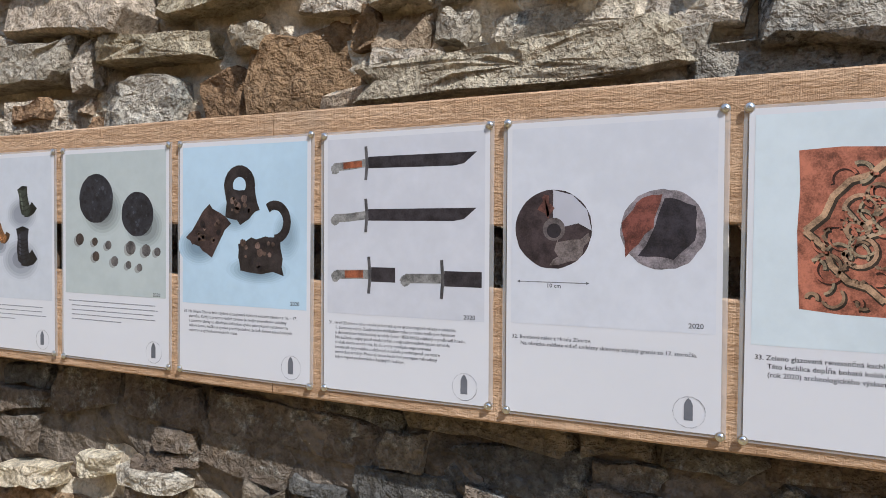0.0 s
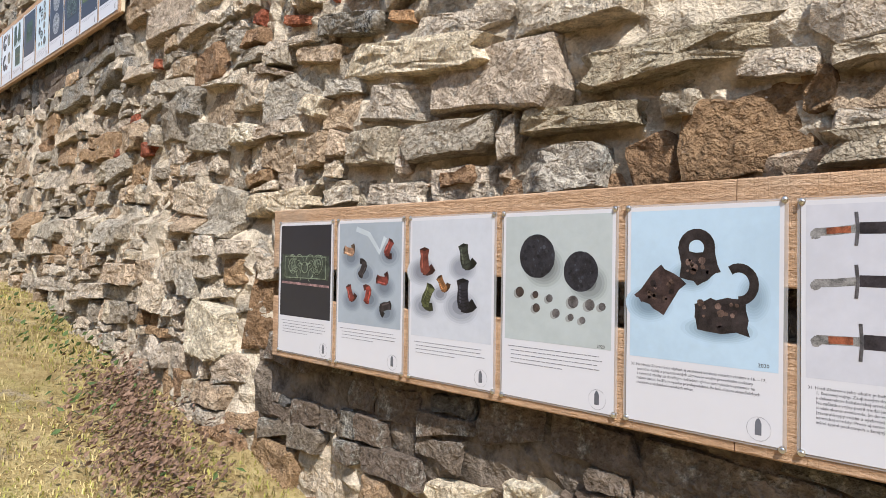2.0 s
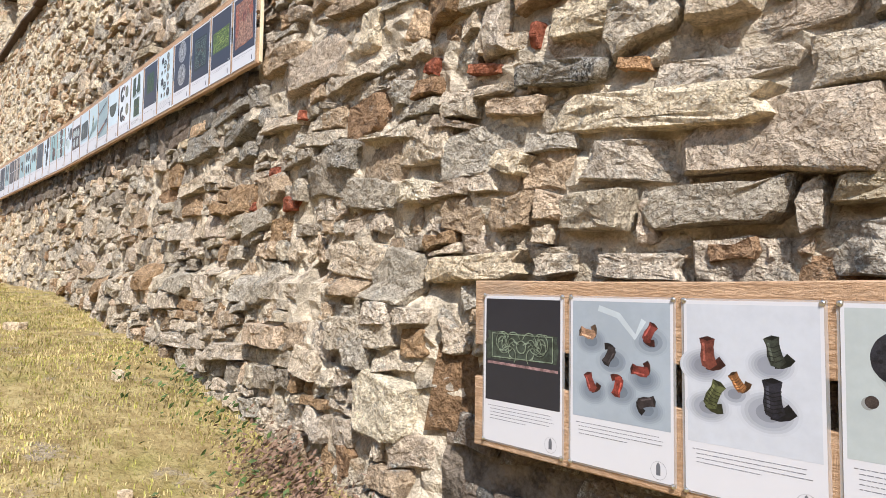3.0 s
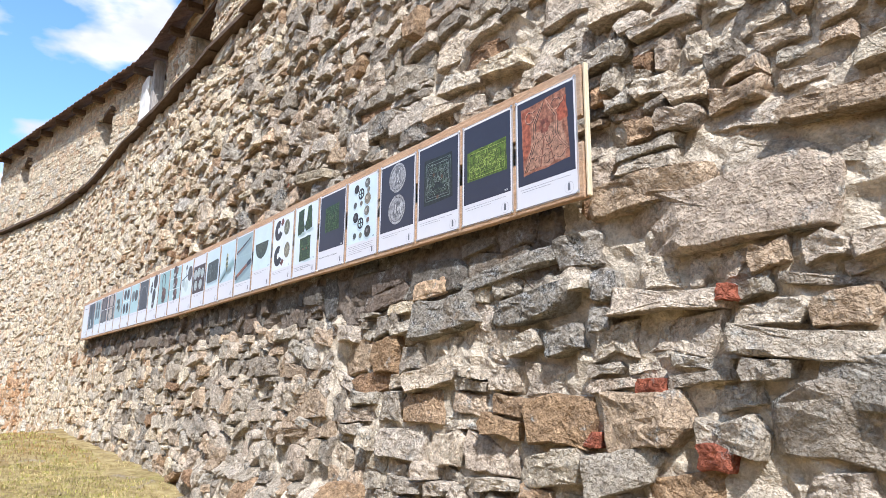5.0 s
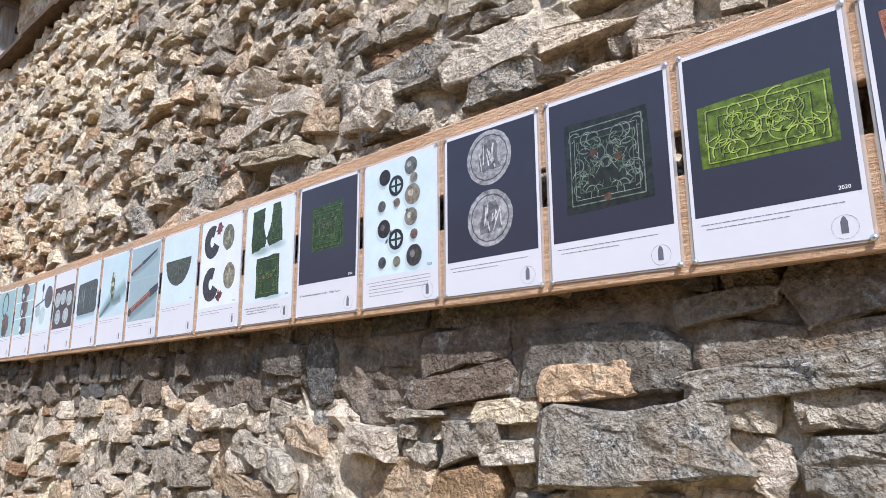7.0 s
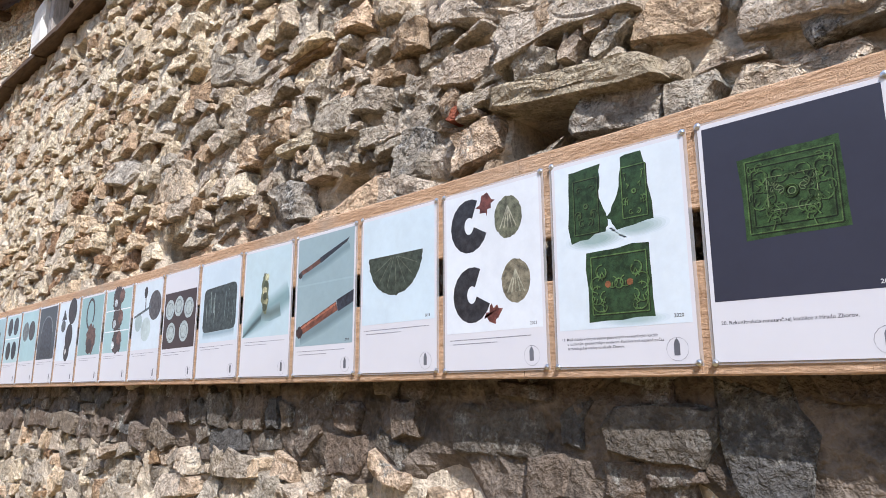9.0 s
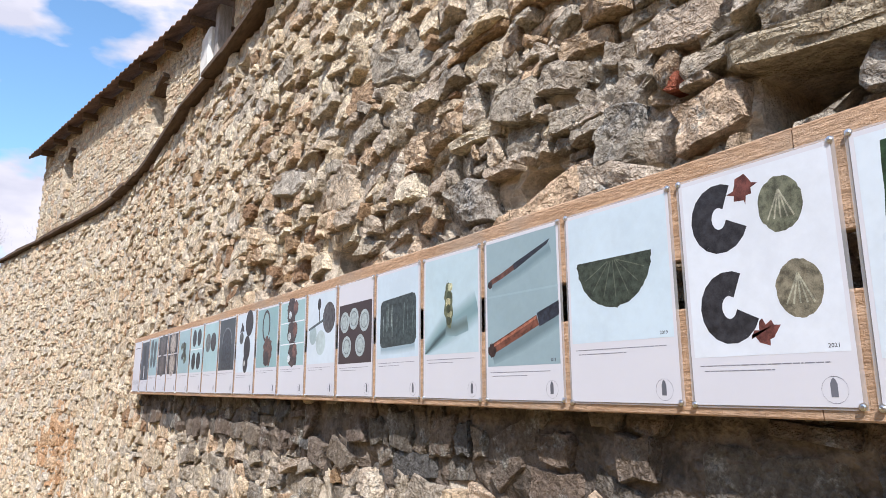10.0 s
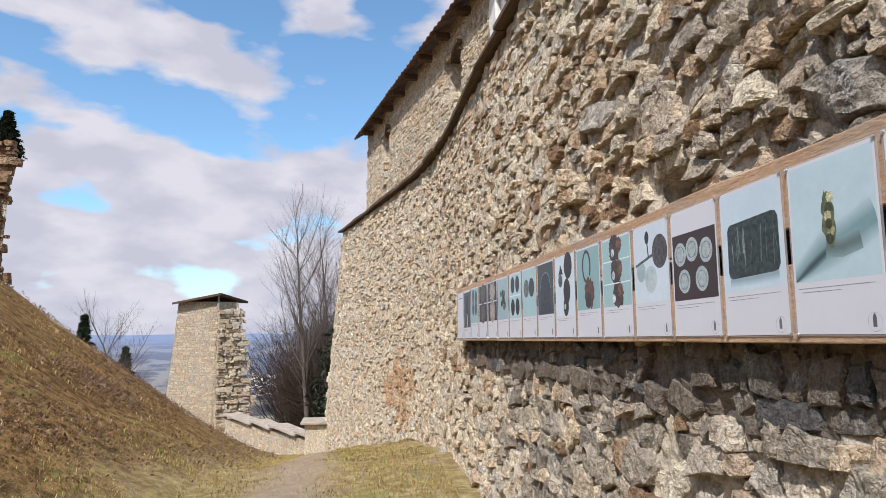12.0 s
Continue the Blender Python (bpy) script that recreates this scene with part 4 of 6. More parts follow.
def hill_ruin():
    """The broken wall on top of the grass mound."""
    rng = np.random.default_rng(41)
    root = thing("hill_ruin", "dark broken ruin wall standing on the grassy mound", "ruin")

    def place(u, z, d):
        return np.stack([-18.0 + d + 0 * u, -8.62 + u + 0.06 * np.sin(z * 2.3), z + 0 * u], -1)

    v = [(-18, -8.4, 2), (-18, -5.9, 2), (-19.6, -6.6, 2), (-19.6, -8.4, 2), (-18, -8.4, 6.9), (-18, -5.78, 6.1), (-19.6, -6.6, 6.0), (-19.6, -8.4, 6.9)]
    part("core", mesh_of("core", v, [(3, 2, 1, 0), (4, 5, 6, 7), (0, 1, 5, 4), (1, 2, 6, 5), (2, 3, 7, 6), (3, 0, 4, 7)], MORTAR), root)
    got = []
    for p in rubble(0, 2.8, 2.6, 6.2, 0.09, 0.2, (1.0, 2.3), rng):
        s = stone_points(p, rng, 0.01, (0.02, 0.12), 0.14)
        s[:, 0] = np.clip(s[:, 0], 0, 2.88 + rng.uniform(-0.12, 0.12))
        got.append(s)
    joined_stones("masonry", got, place, OCHRE, root)


# ---- display boards ----
PITCH = 0.317


def bent(x):
    """How far the long board springs forward towards its far end."""
    return float(np.interp(x, [-12.43, -8.6], [-0.105, 0.0]))


def plank_mesh(name, x0, x1, y, z0, z1, mat, bend, thick=0.025):
    n = max(2, int((x1 - x0) / 0.12))
    bm = bmesh.new()
    rows = []
    for i in range(n + 1):
        x = x0 + (x1 - x0) * i / n
        yy = y + (bent(x) if bend else 0)
        w0, w1 = 0.004 * noise.noise((x * 2.2, z0, 0)) + 0.0015 * noise.noise((x * 17, z0, 0)), 0.004 * noise.noise((x * 2.2, z1, 5)) + 0.0015 * noise.noise((x * 17, z1, 5))
        rows.append([bm.verts.new(c) for c in ((x, yy + 0.002, z0 + w0), (x, yy, z0 + w0 + 0.003), (x, yy, z1 + w1 - 0.003), (x, yy + 0.002, z1 + w1),
                                               (x, yy + thick, z1 + w1), (x, yy + thick, z0 + w0))])
    for a, b in zip(rows, rows[1:]):
        for k in range(6):
            bm.faces.new((a[k], b[k], b[(k + 1) % 6], a[(k + 1) % 6]))
    bm.faces.new(rows[0])
    bm.faces.new(rows[-1][::-1])
    bmesh.ops.recalc_face_normals(bm, faces=bm.faces)
    me = bpy.data.meshes.new(name)
    bm.to_mesh(me)
    bm.free()
    me.materials.append(mat)
    return me


def display_board(label, x0, x1, y, zt, zb, bend, seams, batten_xs):
    root = thing("display_board", label, "display board")
    edges = [x0, *seams, x1]
    for a, b in zip(edges, edges[1:]):
        part("upper_plank", plank_mesh("upper_plank", a, b - 0.002, y, zt - 0.150, zt + 0.040, WOOD, bend), root)
        part("lower_plank", plank_mesh("lower_plank", a, b - 0.002, y, zb - 0.020, zb + 0.178, WOOD, bend), root)
    for x in batten_xs:
        yy = y + (bent(x) if bend else 0)
        part("batten", box_mesh("batten", (x - 0.03, yy + 0.026, zb + 0.0), (x + 0.03, yy + 0.075, zt + 0.02), DARKWOOD, 0.003), root)
    return root


# ---- printed panels ----
INKS = {}


def lin(c):
    return tuple((v / 255 / 12.92) if v < 11 else ((v / 255 + 0.055) / 1.055) ** 2.4 for v in c)


def ink(rgb, spread=0.12):
    key = (rgb, spread)
    if key not in INKS:
        INKS[key] = plain("printed ink", tuple(v * 0.95 for v in lin(rgb)), 0.5, 0, spread if spread < 0.3 else 0.6, 60 if spread > 0.2 else 6, 0, spec=0.3, coat=0.2)
    return INKS[key]


class Print:
    """One sheet's drawing, in parts of its width and height, from the top left corner."""

    def __init__(self, seed):
        self.rng = np.random.default_rng(seed)
        self.items = []

    def poly(self, pts, rgb, layer=2, spread=0.4, lone=True):
        self.items.append((layer, rgb, spread, list(pts), lone and layer != 1.5))

    def rect(self, x0, y0, x1, y1, rgb, layer=1, spread=0.1):
        self.poly([(x0, y0), (x1, y0), (x1, y1), (x0, y1)], rgb, layer, spread)

    def oval(self, cx, cy, rx, ry, rgb, layer=2, spread=0.4, turn=0.0, wob=0.008, a0=0.0, a1=360.0):
        n = 40
        full = a1 - a0 >= 360
        pts = []
        for i in range(n if full else n + 1):
            a = radians(a0 + (a1 - a0) * i / n)
            r = 1 + self.rng.normal(0, wob)
            x, y = rx * r * math.cos(a), ry * r * math.sin(a) * 0.297 / 0.42 * 1.414 / 1.0
            c, s = math.cos(radians(turn)), math.sin(radians(turn))
            pts.append((cx + c * x - s * y * 1.414, cy + (s * x / 1.414 + c * y)))
        self.poly(pts, rgb, layer, spread)

    def disc(self, cx, cy, r, rgb, layer=2, spread=0.4, wob=0.006, squash=1.0):
        self.oval(cx, cy, r, r * squash * 0.7071, rgb, layer, spread, 0, wob)

    def strip(self, pts, width, rgb, layer=3, spread=0.3):
        p = np.array(pts) * np.array([1, 1.414])
        t = np.gradient(p, axis=0)
        t /= np.maximum(np.hypot(t[:, :1], t[:, 1:]), 1e-6)
        nrm = np.stack([-t[:, 1], t[:, 0]], -1) * width / 2
        a, b = (p + nrm) / np.array([1, 1.414]), (p - nrm) / np.array([1, 1.414])
        for i in range(len(p) - 1):
            self.poly([a[i], a[i + 1], b[i + 1], b[i]], rgb, layer, spread, False)

    def soft(self, pts, wide, narrow, outer, inner, layer=1.15, steps=7, floor=0.695):
        """A blurred dark band in a photograph, from its pale rim to its dark core."""
        for i in range(steps):
            f = i / (steps - 1)
            at = len(self.items)
            self.strip(pts, wide + (narrow - wide) * f, tuple(int(a + (b - a) * f) for a, b in zip(outer, inner)), layer + 0.07 * i, 0.06)
            for _, _, _, q, _ in self.items[at:]:
                q[:] = [(min(max(a, 0.027), 0.973), min(max(b, 0.022), floor)) for a, b in q]

    def shade(self, cx, cy, rx, ry, outer, inner, steps=6):
        """A soft shadow in a photograph, round a find."""
        for i in range(steps):
            f = i / (steps - 1)
            self.oval(cx, cy, rx * (1 - 0.6 * f), ry * (1 - 0.6 * f), tuple(int(a + (b - a) * f) for a, b in zip(outer, inner)), 1.2 + 0.1 * i, 0.06, 0, 0.0)

    def arc(self, cx, cy, r, a0, a1, width, rgb, layer=3, squash=1.0, spread=0.3):
        a = np.radians(np.linspace(a0, a1, 15))
        self.strip(np.stack([cx + r * np.cos(a), cy + r * squash * np.sin(a) / 1.414], -1), width, rgb, layer, spread)

    def rough(self, pts, rgb, layer=2, spread=0.45, wob=0.012, cut=4):
        """A shard: the outline broken into uneven edges."""
        out = []
        for (x0, y0), (x1, y1) in zip(pts, list(pts[1:]) + [pts[0]]):
            for k in range(cut):
                t = k / cut
                out.append((x0 + (x1 - x0) * t + self.rng.normal(0, wob), y0 + (y1 - y0) * t + self.rng.normal(0, wob * 0.7)))
        self.poly(out, rgb, layer, spread)

    def blob(self, cx, cy, r, rgb, layer=2, squash=1.0, turn=0.0):
        self.oval(cx, cy, r, r * squash * 0.7071, rgb, layer, 0.45, turn, 0.07)

    def raised(self, pts, width, rgb):
        """A moulded ridge as a photograph shows it: a dark side and a bright crest."""
        self.strip([(x + 0.006, y + 0.004) for x, y in pts], width * 1.5, tuple(int(v * 0.35) for v in rgb), 3)
        self.strip(pts, width, rgb, 3.6)

    def bow(self, cx, cy, r, a0, a1, width, rgb, squash=1.0):
        a = np.radians(np.linspace(a0, a1, 13))
        self.raised(list(zip(cx + r * np.cos(a), cy + r * squash * np.sin(a) / 1.414)), width, rgb)

    def pipe(self, x, y, s, turn, rgb, ribs=0):
        """A clay pipe bowl with its short bent shank."""
        c, w = math.cos(radians(turn)), math.sin(radians(turn))

        def at(u, v):
            return x + (c * u - w * v) * s, y + (w * u + c * v) * s / 1.414
        dark, lite = tuple(int(v * 0.55) for v in rgb), tuple(min(255, int(v * 1.35 + 14)) for v in rgb)
        self.strip([at(-0.1, 0.45), at(0.3, 0.5), at(0.62, 0.42), at(0.88, 0.2)], 0.6 * s, dark, 2)
        self.poly([at(*q) for q in ((-0.5, -1), (0.45, -1), (0.36, -0.55), (0.42, 0.0), (0.55, 0.45), (0.1, 0.75), (-0.35, 0.55), (-0.46, 0.0), (-0.38, -0.55))], rgb, 3, 0.45)
        self.poly([at(*q) for q in ((-0.5, -1), (0.0, -1.14), (0.45, -1), (0.0, -0.86))], dark, 3.6, 0.3)
        self.strip([at(-0.26, -0.75), at(-0.22, -0.2), at(-0.2, 0.3)], 0.14 * s, lite, 4)
        for i in range(ribs):
            v = -0.55 + 1.1 * i / ribs
            self.strip([at(-0.4, v), at(0.0, v + 0.12), at(0.4, v)], 0.05 * s, dark, 4.3)

    def ornament(self, x0, y0, x1, y1, rgb, width=0.012, n=9):
        """Scrolls, leaves and frame lines of a stove tile, mirrored about its middle."""
        w, h = x1 - x0, y1 - y0
        a, b, c, d = x0 + 0.04 * w, x1 - 0.04 * w, y0 + 0.05 * h, y1 - 0.05 * h
        for line in ([(a, c), (b, c)], [(a, d), (b, d)], [(a, c), (a, d)], [(b, c), (b, d)]):
            self.raised(line, width * 0.8, rgb)
        for _ in range(n):
            cx, cy = self.rng.uniform(0.10, 0.42), self.rng.uniform(0.14, 0.86)
            r, t, s = self.rng.uniform(0.04, 0.12) * w, self.rng.uniform(0, 360), self.rng.uniform(140, 260)
            self.bow(x0 + cx * w, y0 + cy * h, r, t, t + s, width * 0.75, rgb)
            self.bow(x1 - cx * w, y0 + cy * h, r, 180 - t, 180 - t - s, width * 0.75, rgb)
            lx, ly = self.rng.uniform(-0.08, 0.08) * w, self.rng.uniform(0.03, 0.12) * h
            self.raised([(x0 + cx * w, y0 + cy * h), (x0 + cx * w + lx, min(d, y0 + cy * h + ly))], width * 0.7, rgb)
            self.raised([(x1 - cx * w, y0 + cy * h), (x1 - cx * w - lx, min(d, y0 + cy * h + ly))], width * 0.7, rgb)
        self.bow(x0 + w / 2, y0 + h / 2, 0.07 * w, 0, 360, width, rgb)

    def lines(self, y, rows, x0=0.09, last=0.5, rgb=(128, 128, 136), gap=0.022, height=0.0042):
        for k in range(rows):
            end = x0 + (0.82 if k < rows - 1 else last) * self.rng.uniform(0.93, 1.0)
            x = x0 - (0.03 if k == 0 else 0)
            while x < end:
                w = min(self.rng.uniform(0.012, 0.055), end - x)
                self.rect(x, y + k * gap, x + w, y + k * gap + height, rgb, 1.5, 0.1)
                x += w + 0.007

    def emblem(self):
        self.arc(0.868, 0.938, 0.070, 0, 360, 0.004, (176, 176, 182), 1.5)
        self.poly([(0.846, 0.964), (0.846, 0.915), (0.855, 0.900), (0.865, 0.893), (0.875, 0.900), (0.884, 0.915), (0.884, 0.964)], (104, 106, 114), 1.5, 0.2)


NAVY, TEAL, ICE, PALEBLUE, GREY, SKYB = (52, 54, 68), (156, 184, 190), (210, 223, 231), (202, 219, 229), (203, 204, 212), (184, 208, 226)


def draw(k, p):
    """The picture on sheet number k."""
    dark = (44, 42, 44)
    top, bottom, bg, rows = 0.02, 0.70, ICE, 2
    if k == 0:
        top = None
        p.rect(0.2, 0.12, 0.8, 0.14, (110, 110, 116), 1.5)
        rows = 5
    elif k == 1:
        bg = (62, 70, 80)
        top, bottom = 0.04, 0.78
        p.rough([(0.3, 0.1), (0.6, 0.1), (0.72, 0.75), (0.25, 0.75)], (30, 36, 44))
        p.strip([(0.45, 0.5), (0.5, 0.62), (0.46, 0.76)], 0.1, (200, 206, 210))
    elif k == 2:
        bg = TEAL
        for x, y in ((0.3, 0.17), (0.68, 0.2), (0.3, 0.42), (0.66, 0.42)):
            p.disc(x, y, 0.15, (70, 84, 88), squash=1.3)
    elif k in (3, 4):
        top = None
        for y in (0.02, 0.37):
            p.rect(0.04, y, 0.96, y + 0.33, (50, 46, 50), 1, 0.15)
            p.disc(0.5, y + 0.165, 0.28, (92, 86, 84) if k == 3 else (170, 160, 150))
            p.arc(0.5, y + 0.165, 0.22, 0, 360, 0.02, (60, 56, 56))
        rows = 1
    elif k == 5:
        bg = TEAL
        for _ in range(12):
            x, y = p.rng.uniform(0.3, 0.75), p.rng.uniform(0.25, 0.5)
            p.blob(x, y, 0.08, (86, 96, 80) if p.rng.random() < 0.6 else (60, 60, 56))
    elif k == 6:
        bg = (178, 206, 210)
        p.rect(0.04, 0.345, 0.96, 0.36, (232, 236, 238), 2, 0.05)
        for y in (0.18, 0.53):
            for x in (0.3, 0.69):
                p.disc(x, y, 0.16, (48, 52, 58), squash=1.15)
    elif k == 7:
        bg = (168, 200, 204)
        p.disc(0.3, 0.29, 0.19, (104, 112, 112))
        p.disc(0.68, 0.29, 0.19, (62, 62, 62))
    elif k == 8:
        bg = (66, 74, 80)
        p.poly([(0.2, 0.68), (0.2, 0.35), (0.3, 0.2), (0.5, 0.13), (0.7, 0.2), (0.8, 0.35), (0.8, 0.68)], (54, 60, 68))
        p.arc(0.5, 0.36, 0.31, 180, 360, 0.03, (112, 120, 124))
    elif k == 9:
        p.rough([(0.3, 0.1), (0.18, 0.24), (0.42, 0.23)], dark)
        p.disc(0.68, 0.14, 0.2, dark, squash=1.15)
        p.disc(0.28, 0.31, 0.11, (80, 84, 84))
        p.disc(0.6, 0.45, 0.17, dark, squash=1.3)
        p.disc(0.55, 0.63, 0.13, dark, squash=1.3)
        p.disc(0.5, 0.63, 0.05, (190, 190, 186), 3)
        bottom = 0.74
    elif k == 10:
        bg = (142, 176, 178)
        p.arc(0.45, 0.22, 0.16, 100, 400, 0.05, (64, 62, 60), 2, 1.5)
        p.blob(0.55, 0.52, 0.20, (92, 66, 58), 2, 1.2)
        p.blob(0.5, 0.6, 0.12, (58, 48, 46), 3)
    elif k == 11:
        bg = (160, 192, 194)
        for i, y in enumerate((0.12, 0.35, 0.58)):
            p.blob(0.45 + 0.05 * i, y, 0.18, (70, 60, 58), 2, 1.1)
            p.blob(0.62, y - 0.03, 0.09, (108, 78, 70), 3, 1.2)
            p.disc(0.4, y + 0.04, 0.06, (196, 204, 206), 3)
        for y in (0.235, 0.465):
            p.rect(0.04, y, 0.96, y + 0.012, (230, 234, 236), 2, 0.05)
    elif k == 12:
        p.strip([(0.42, 0.14), (0.45, 0.3)], 0.03, dark, 2)
        p.disc(0.42, 0.12, 0.06, dark, squash=1.4)
        p.disc(0.77, 0.27, 0.21, (78, 76, 78))
        p.strip([(0.05, 0.36), (0.62, 0.28)], 0.035, (84, 96, 100), 2)
        p.disc(0.22, 0.42, 0.13, (170, 190, 192), 2, 0.2)
        p.disc(0.5, 0.5, 0.17, (186, 202, 202), 2.4, 0.2)
    elif k == 13:
        top, bottom, bg = 0.19, 0.72, (62, 48, 48)
        for x, y in ((0.2, 0.35), (0.47, 0.33), (0.77, 0.36), (0.27, 0.57), (0.66, 0.57)):
            p.disc(x, y, 0.135, (172, 184, 184), 2, 0.25)
            p.arc(x, y, 0.09, 0, 360, 0.015, (130, 142, 142))
    elif k == 14:
        bg = PALEBLUE
        p.soft([(0.12, 0.62), (0.5, 0.625), (0.9, 0.61)], 0.14, 0.03, (196, 213, 222), (150, 172, 182))
        p.poly([(0.13, 0.25), (0.17, 0.235), (0.84, 0.215), (0.9, 0.225), (0.93, 0.26), (0.93, 0.56), (0.9, 0.595), (0.84, 0.605), (0.17, 0.615), (0.12, 0.60), (0.10, 0.565), (0.11, 0.28)], (58, 68, 68), 2, 0.5)
        for i in range(16):
            x = p.rng.uniform(0.18, 0.86)
            p.strip([(x, p.rng.uniform(0.26, 0.38)), (x + p.rng.normal(0, 0.03), p.rng.uniform(0.44, 0.57))], p.rng.uniform(0.006, 0.02), ((96, 110, 108), (40, 48, 50), (122, 134, 130))[i % 3])
    elif k == 15:
        bg = (190, 212, 219)
        p.soft([(0.02, 0.70), (0.4, 0.54), (0.7, 0.47), (0.97, 0.40)], 0.34, 0.10, (186, 208, 215), (128, 158, 162))
        p.soft([(0.03, 0.705), (0.24, 0.61), (0.46, 0.53)], 0.09, 0.02, (124, 152, 156), (70, 88, 90), 1.66)
        p.soft([(0.42, 0.52), (0.6, 0.53), (0.8, 0.5)], 0.16, 0.03, (134, 160, 164), (104, 122, 120), 2.2)
        p.rough([(0.44, 0.20), (0.50, 0.22), (0.54, 0.30), (0.55, 0.44), (0.51, 0.52), (0.45, 0.52), (0.40, 0.42), (0.40, 0.27)], (104, 110, 84), 4, wob=0.01)
        for y, c in ((0.24, (186, 186, 150)), (0.30, (66, 74, 54)), (0.345, (196, 190, 150)), (0.39, (80, 86, 60)), (0.43, (170, 168, 130)), (0.475, (60, 66, 50))):
            p.blob(0.475 + p.rng.normal(0, 0.015), y, 0.042, c, 5)
    elif k == 16:
        bg, bottom = (150, 172, 178), 0.80
        p.soft([(0.10, 0.30), (0.5, 0.235), (0.9, 0.14)], 0.12, 0.03, (146, 168, 174), (122, 146, 152))
        p.soft([(0.10, 0.745), (0.5, 0.665), (0.98, 0.55)], 0.17, 0.05, (146, 168, 174), (116, 138, 144), floor=0.79)
        p.strip([(0.06, 0.285), (0.1, 0.27), (0.24, 0.245), (0.42, 0.205)], 0.048, (98, 68, 60), 2, 0.5)
        p.poly([(0.41, 0.185), (0.9, 0.085), (0.86, 0.115), (0.43, 0.225)], (46, 50, 60), 2, 0.4)
        p.blob(0.075, 0.285, 0.035, (70, 60, 60), 3)
        p.strip([(0.08, 0.70), (0.13, 0.685), (0.45, 0.61), (0.72, 0.545)], 0.09, (112, 70, 56), 2, 0.5)
        p.strip([(0.12, 0.672), (0.45, 0.592), (0.70, 0.53)], 0.02, (166, 106, 84), 3, 0.4)
        p.poly([(0.71, 0.505), (0.98, 0.45), (0.98, 0.53), (0.90, 0.55), (0.74, 0.585)], (48, 52, 62), 2.5, 0.4)
        p.blob(0.09, 0.70, 0.06, (62, 46, 44), 3)
        p.rect(0.02, 0.36, 0.98, 0.372, (156, 180, 186), 1.55, 0.05)
    elif k == 17:
        bg = (203, 220, 229)
        p.oval(0.47, 0.275, 0.36, 0.255, (62, 70, 60), a0=0, a1=180, wob=0.01)
        for a in range(20, 170, 22):
            p.strip([(0.47 + 0.05 * math.cos(radians(a)), 0.29), (0.47 + 0.31 * math.cos(radians(a)), 0.28 + 0.2 * math.sin(radians(a)))], 0.008, (92, 98, 84))
    elif k == 18:
        bg, bottom = (222, 228, 234), 0.80
        for y, cx, rx, ry, ox, oy in ((0.205, 0.28, 0.45, 0.10, 0.68, 0.20), (0.595, 0.30, 0.50, 0.71, 0.74, 0.55)):
            p.arc(cx, y, 0.125, 20, 300, 0.15, (50, 50, 54), 2, 1.15, 0.4)
            p.rough([(rx, ry - 0.06), (rx + 0.1, ry - 0.01), (rx + 0.02, ry + 0.06), (rx - 0.09, ry + 0.01)], (104, 62, 56))
            p.oval(ox, oy, 0.135, 0.115, (122, 116, 98) if y > 0.4 else (104, 106, 88), 2, 0.45, 0, 0.015)
            for i in range(5):
                p.strip([(ox, oy - 0.06), (ox - 0.08 + 0.04 * i, oy + 0.06)], 0.010, (160, 158, 138))
    elif k == 19:
        bg, bottom = (214, 225, 232), 0.83
        g, lt = (44, 66, 42), (86, 112, 66)
        p.shade(0.34, 0.41, 0.24, 0.05, (208, 220, 228), (150, 172, 170))
        p.shade(0.66, 0.385, 0.22, 0.045, (208, 220, 228), (160, 180, 180))
        p.shade(0.6, 0.80, 0.24, 0.03, (208, 220, 228), (170, 190, 192))
        p.rough([(0.14, 0.06), (0.40, 0.04), (0.38, 0.2), (0.45, 0.33), (0.42, 0.38), (0.14, 0.42)], g, wob=0.006)
        p.rough([(0.56, 0.04), (0.72, 0.03), (0.78, 0.36), (0.50, 0.38), (0.44, 0.32), (0.52, 0.22)], g, wob=0.006)
        p.rough([(0.26, 0.47), (0.73, 0.46), (0.74, 0.79), (0.27, 0.80)], g, wob=0.005)
        p.ornament(0.28, 0.48, 0.72, 0.78, lt, 0.010, 9)
        p.ornament(0.55, 0.08, 0.74, 0.35, lt, 0.009, 5)
        p.ornament(0.17, 0.09, 0.38, 0.39, (66, 84, 52), 0.009, 4)
        for x in (0.42, 0.58):
            p.blob(x, 0.63, 0.022, (120, 78, 52), 4)
    elif k == 20:
        bg, bottom = NAVY, 0.76
        p.rough([(0.22, 0.19), (0.76, 0.17), (0.77, 0.52), (0.24, 0.53)], (48, 72, 40), wob=0.004)
        p.ornament(0.24, 0.19, 0.75, 0.52, (74, 98, 56), 0.009, 12)
        p.ornament(0.27, 0.22, 0.72, 0.49, (58, 80, 46), 0.009, 12)
        p.ornament(0.36, 0.28, 0.64, 0.43, (104, 122, 84), 0.006, 5)
        rows = 1
    elif k == 21:
        bg, bottom, rows = (207, 223, 230), 0.80, 5
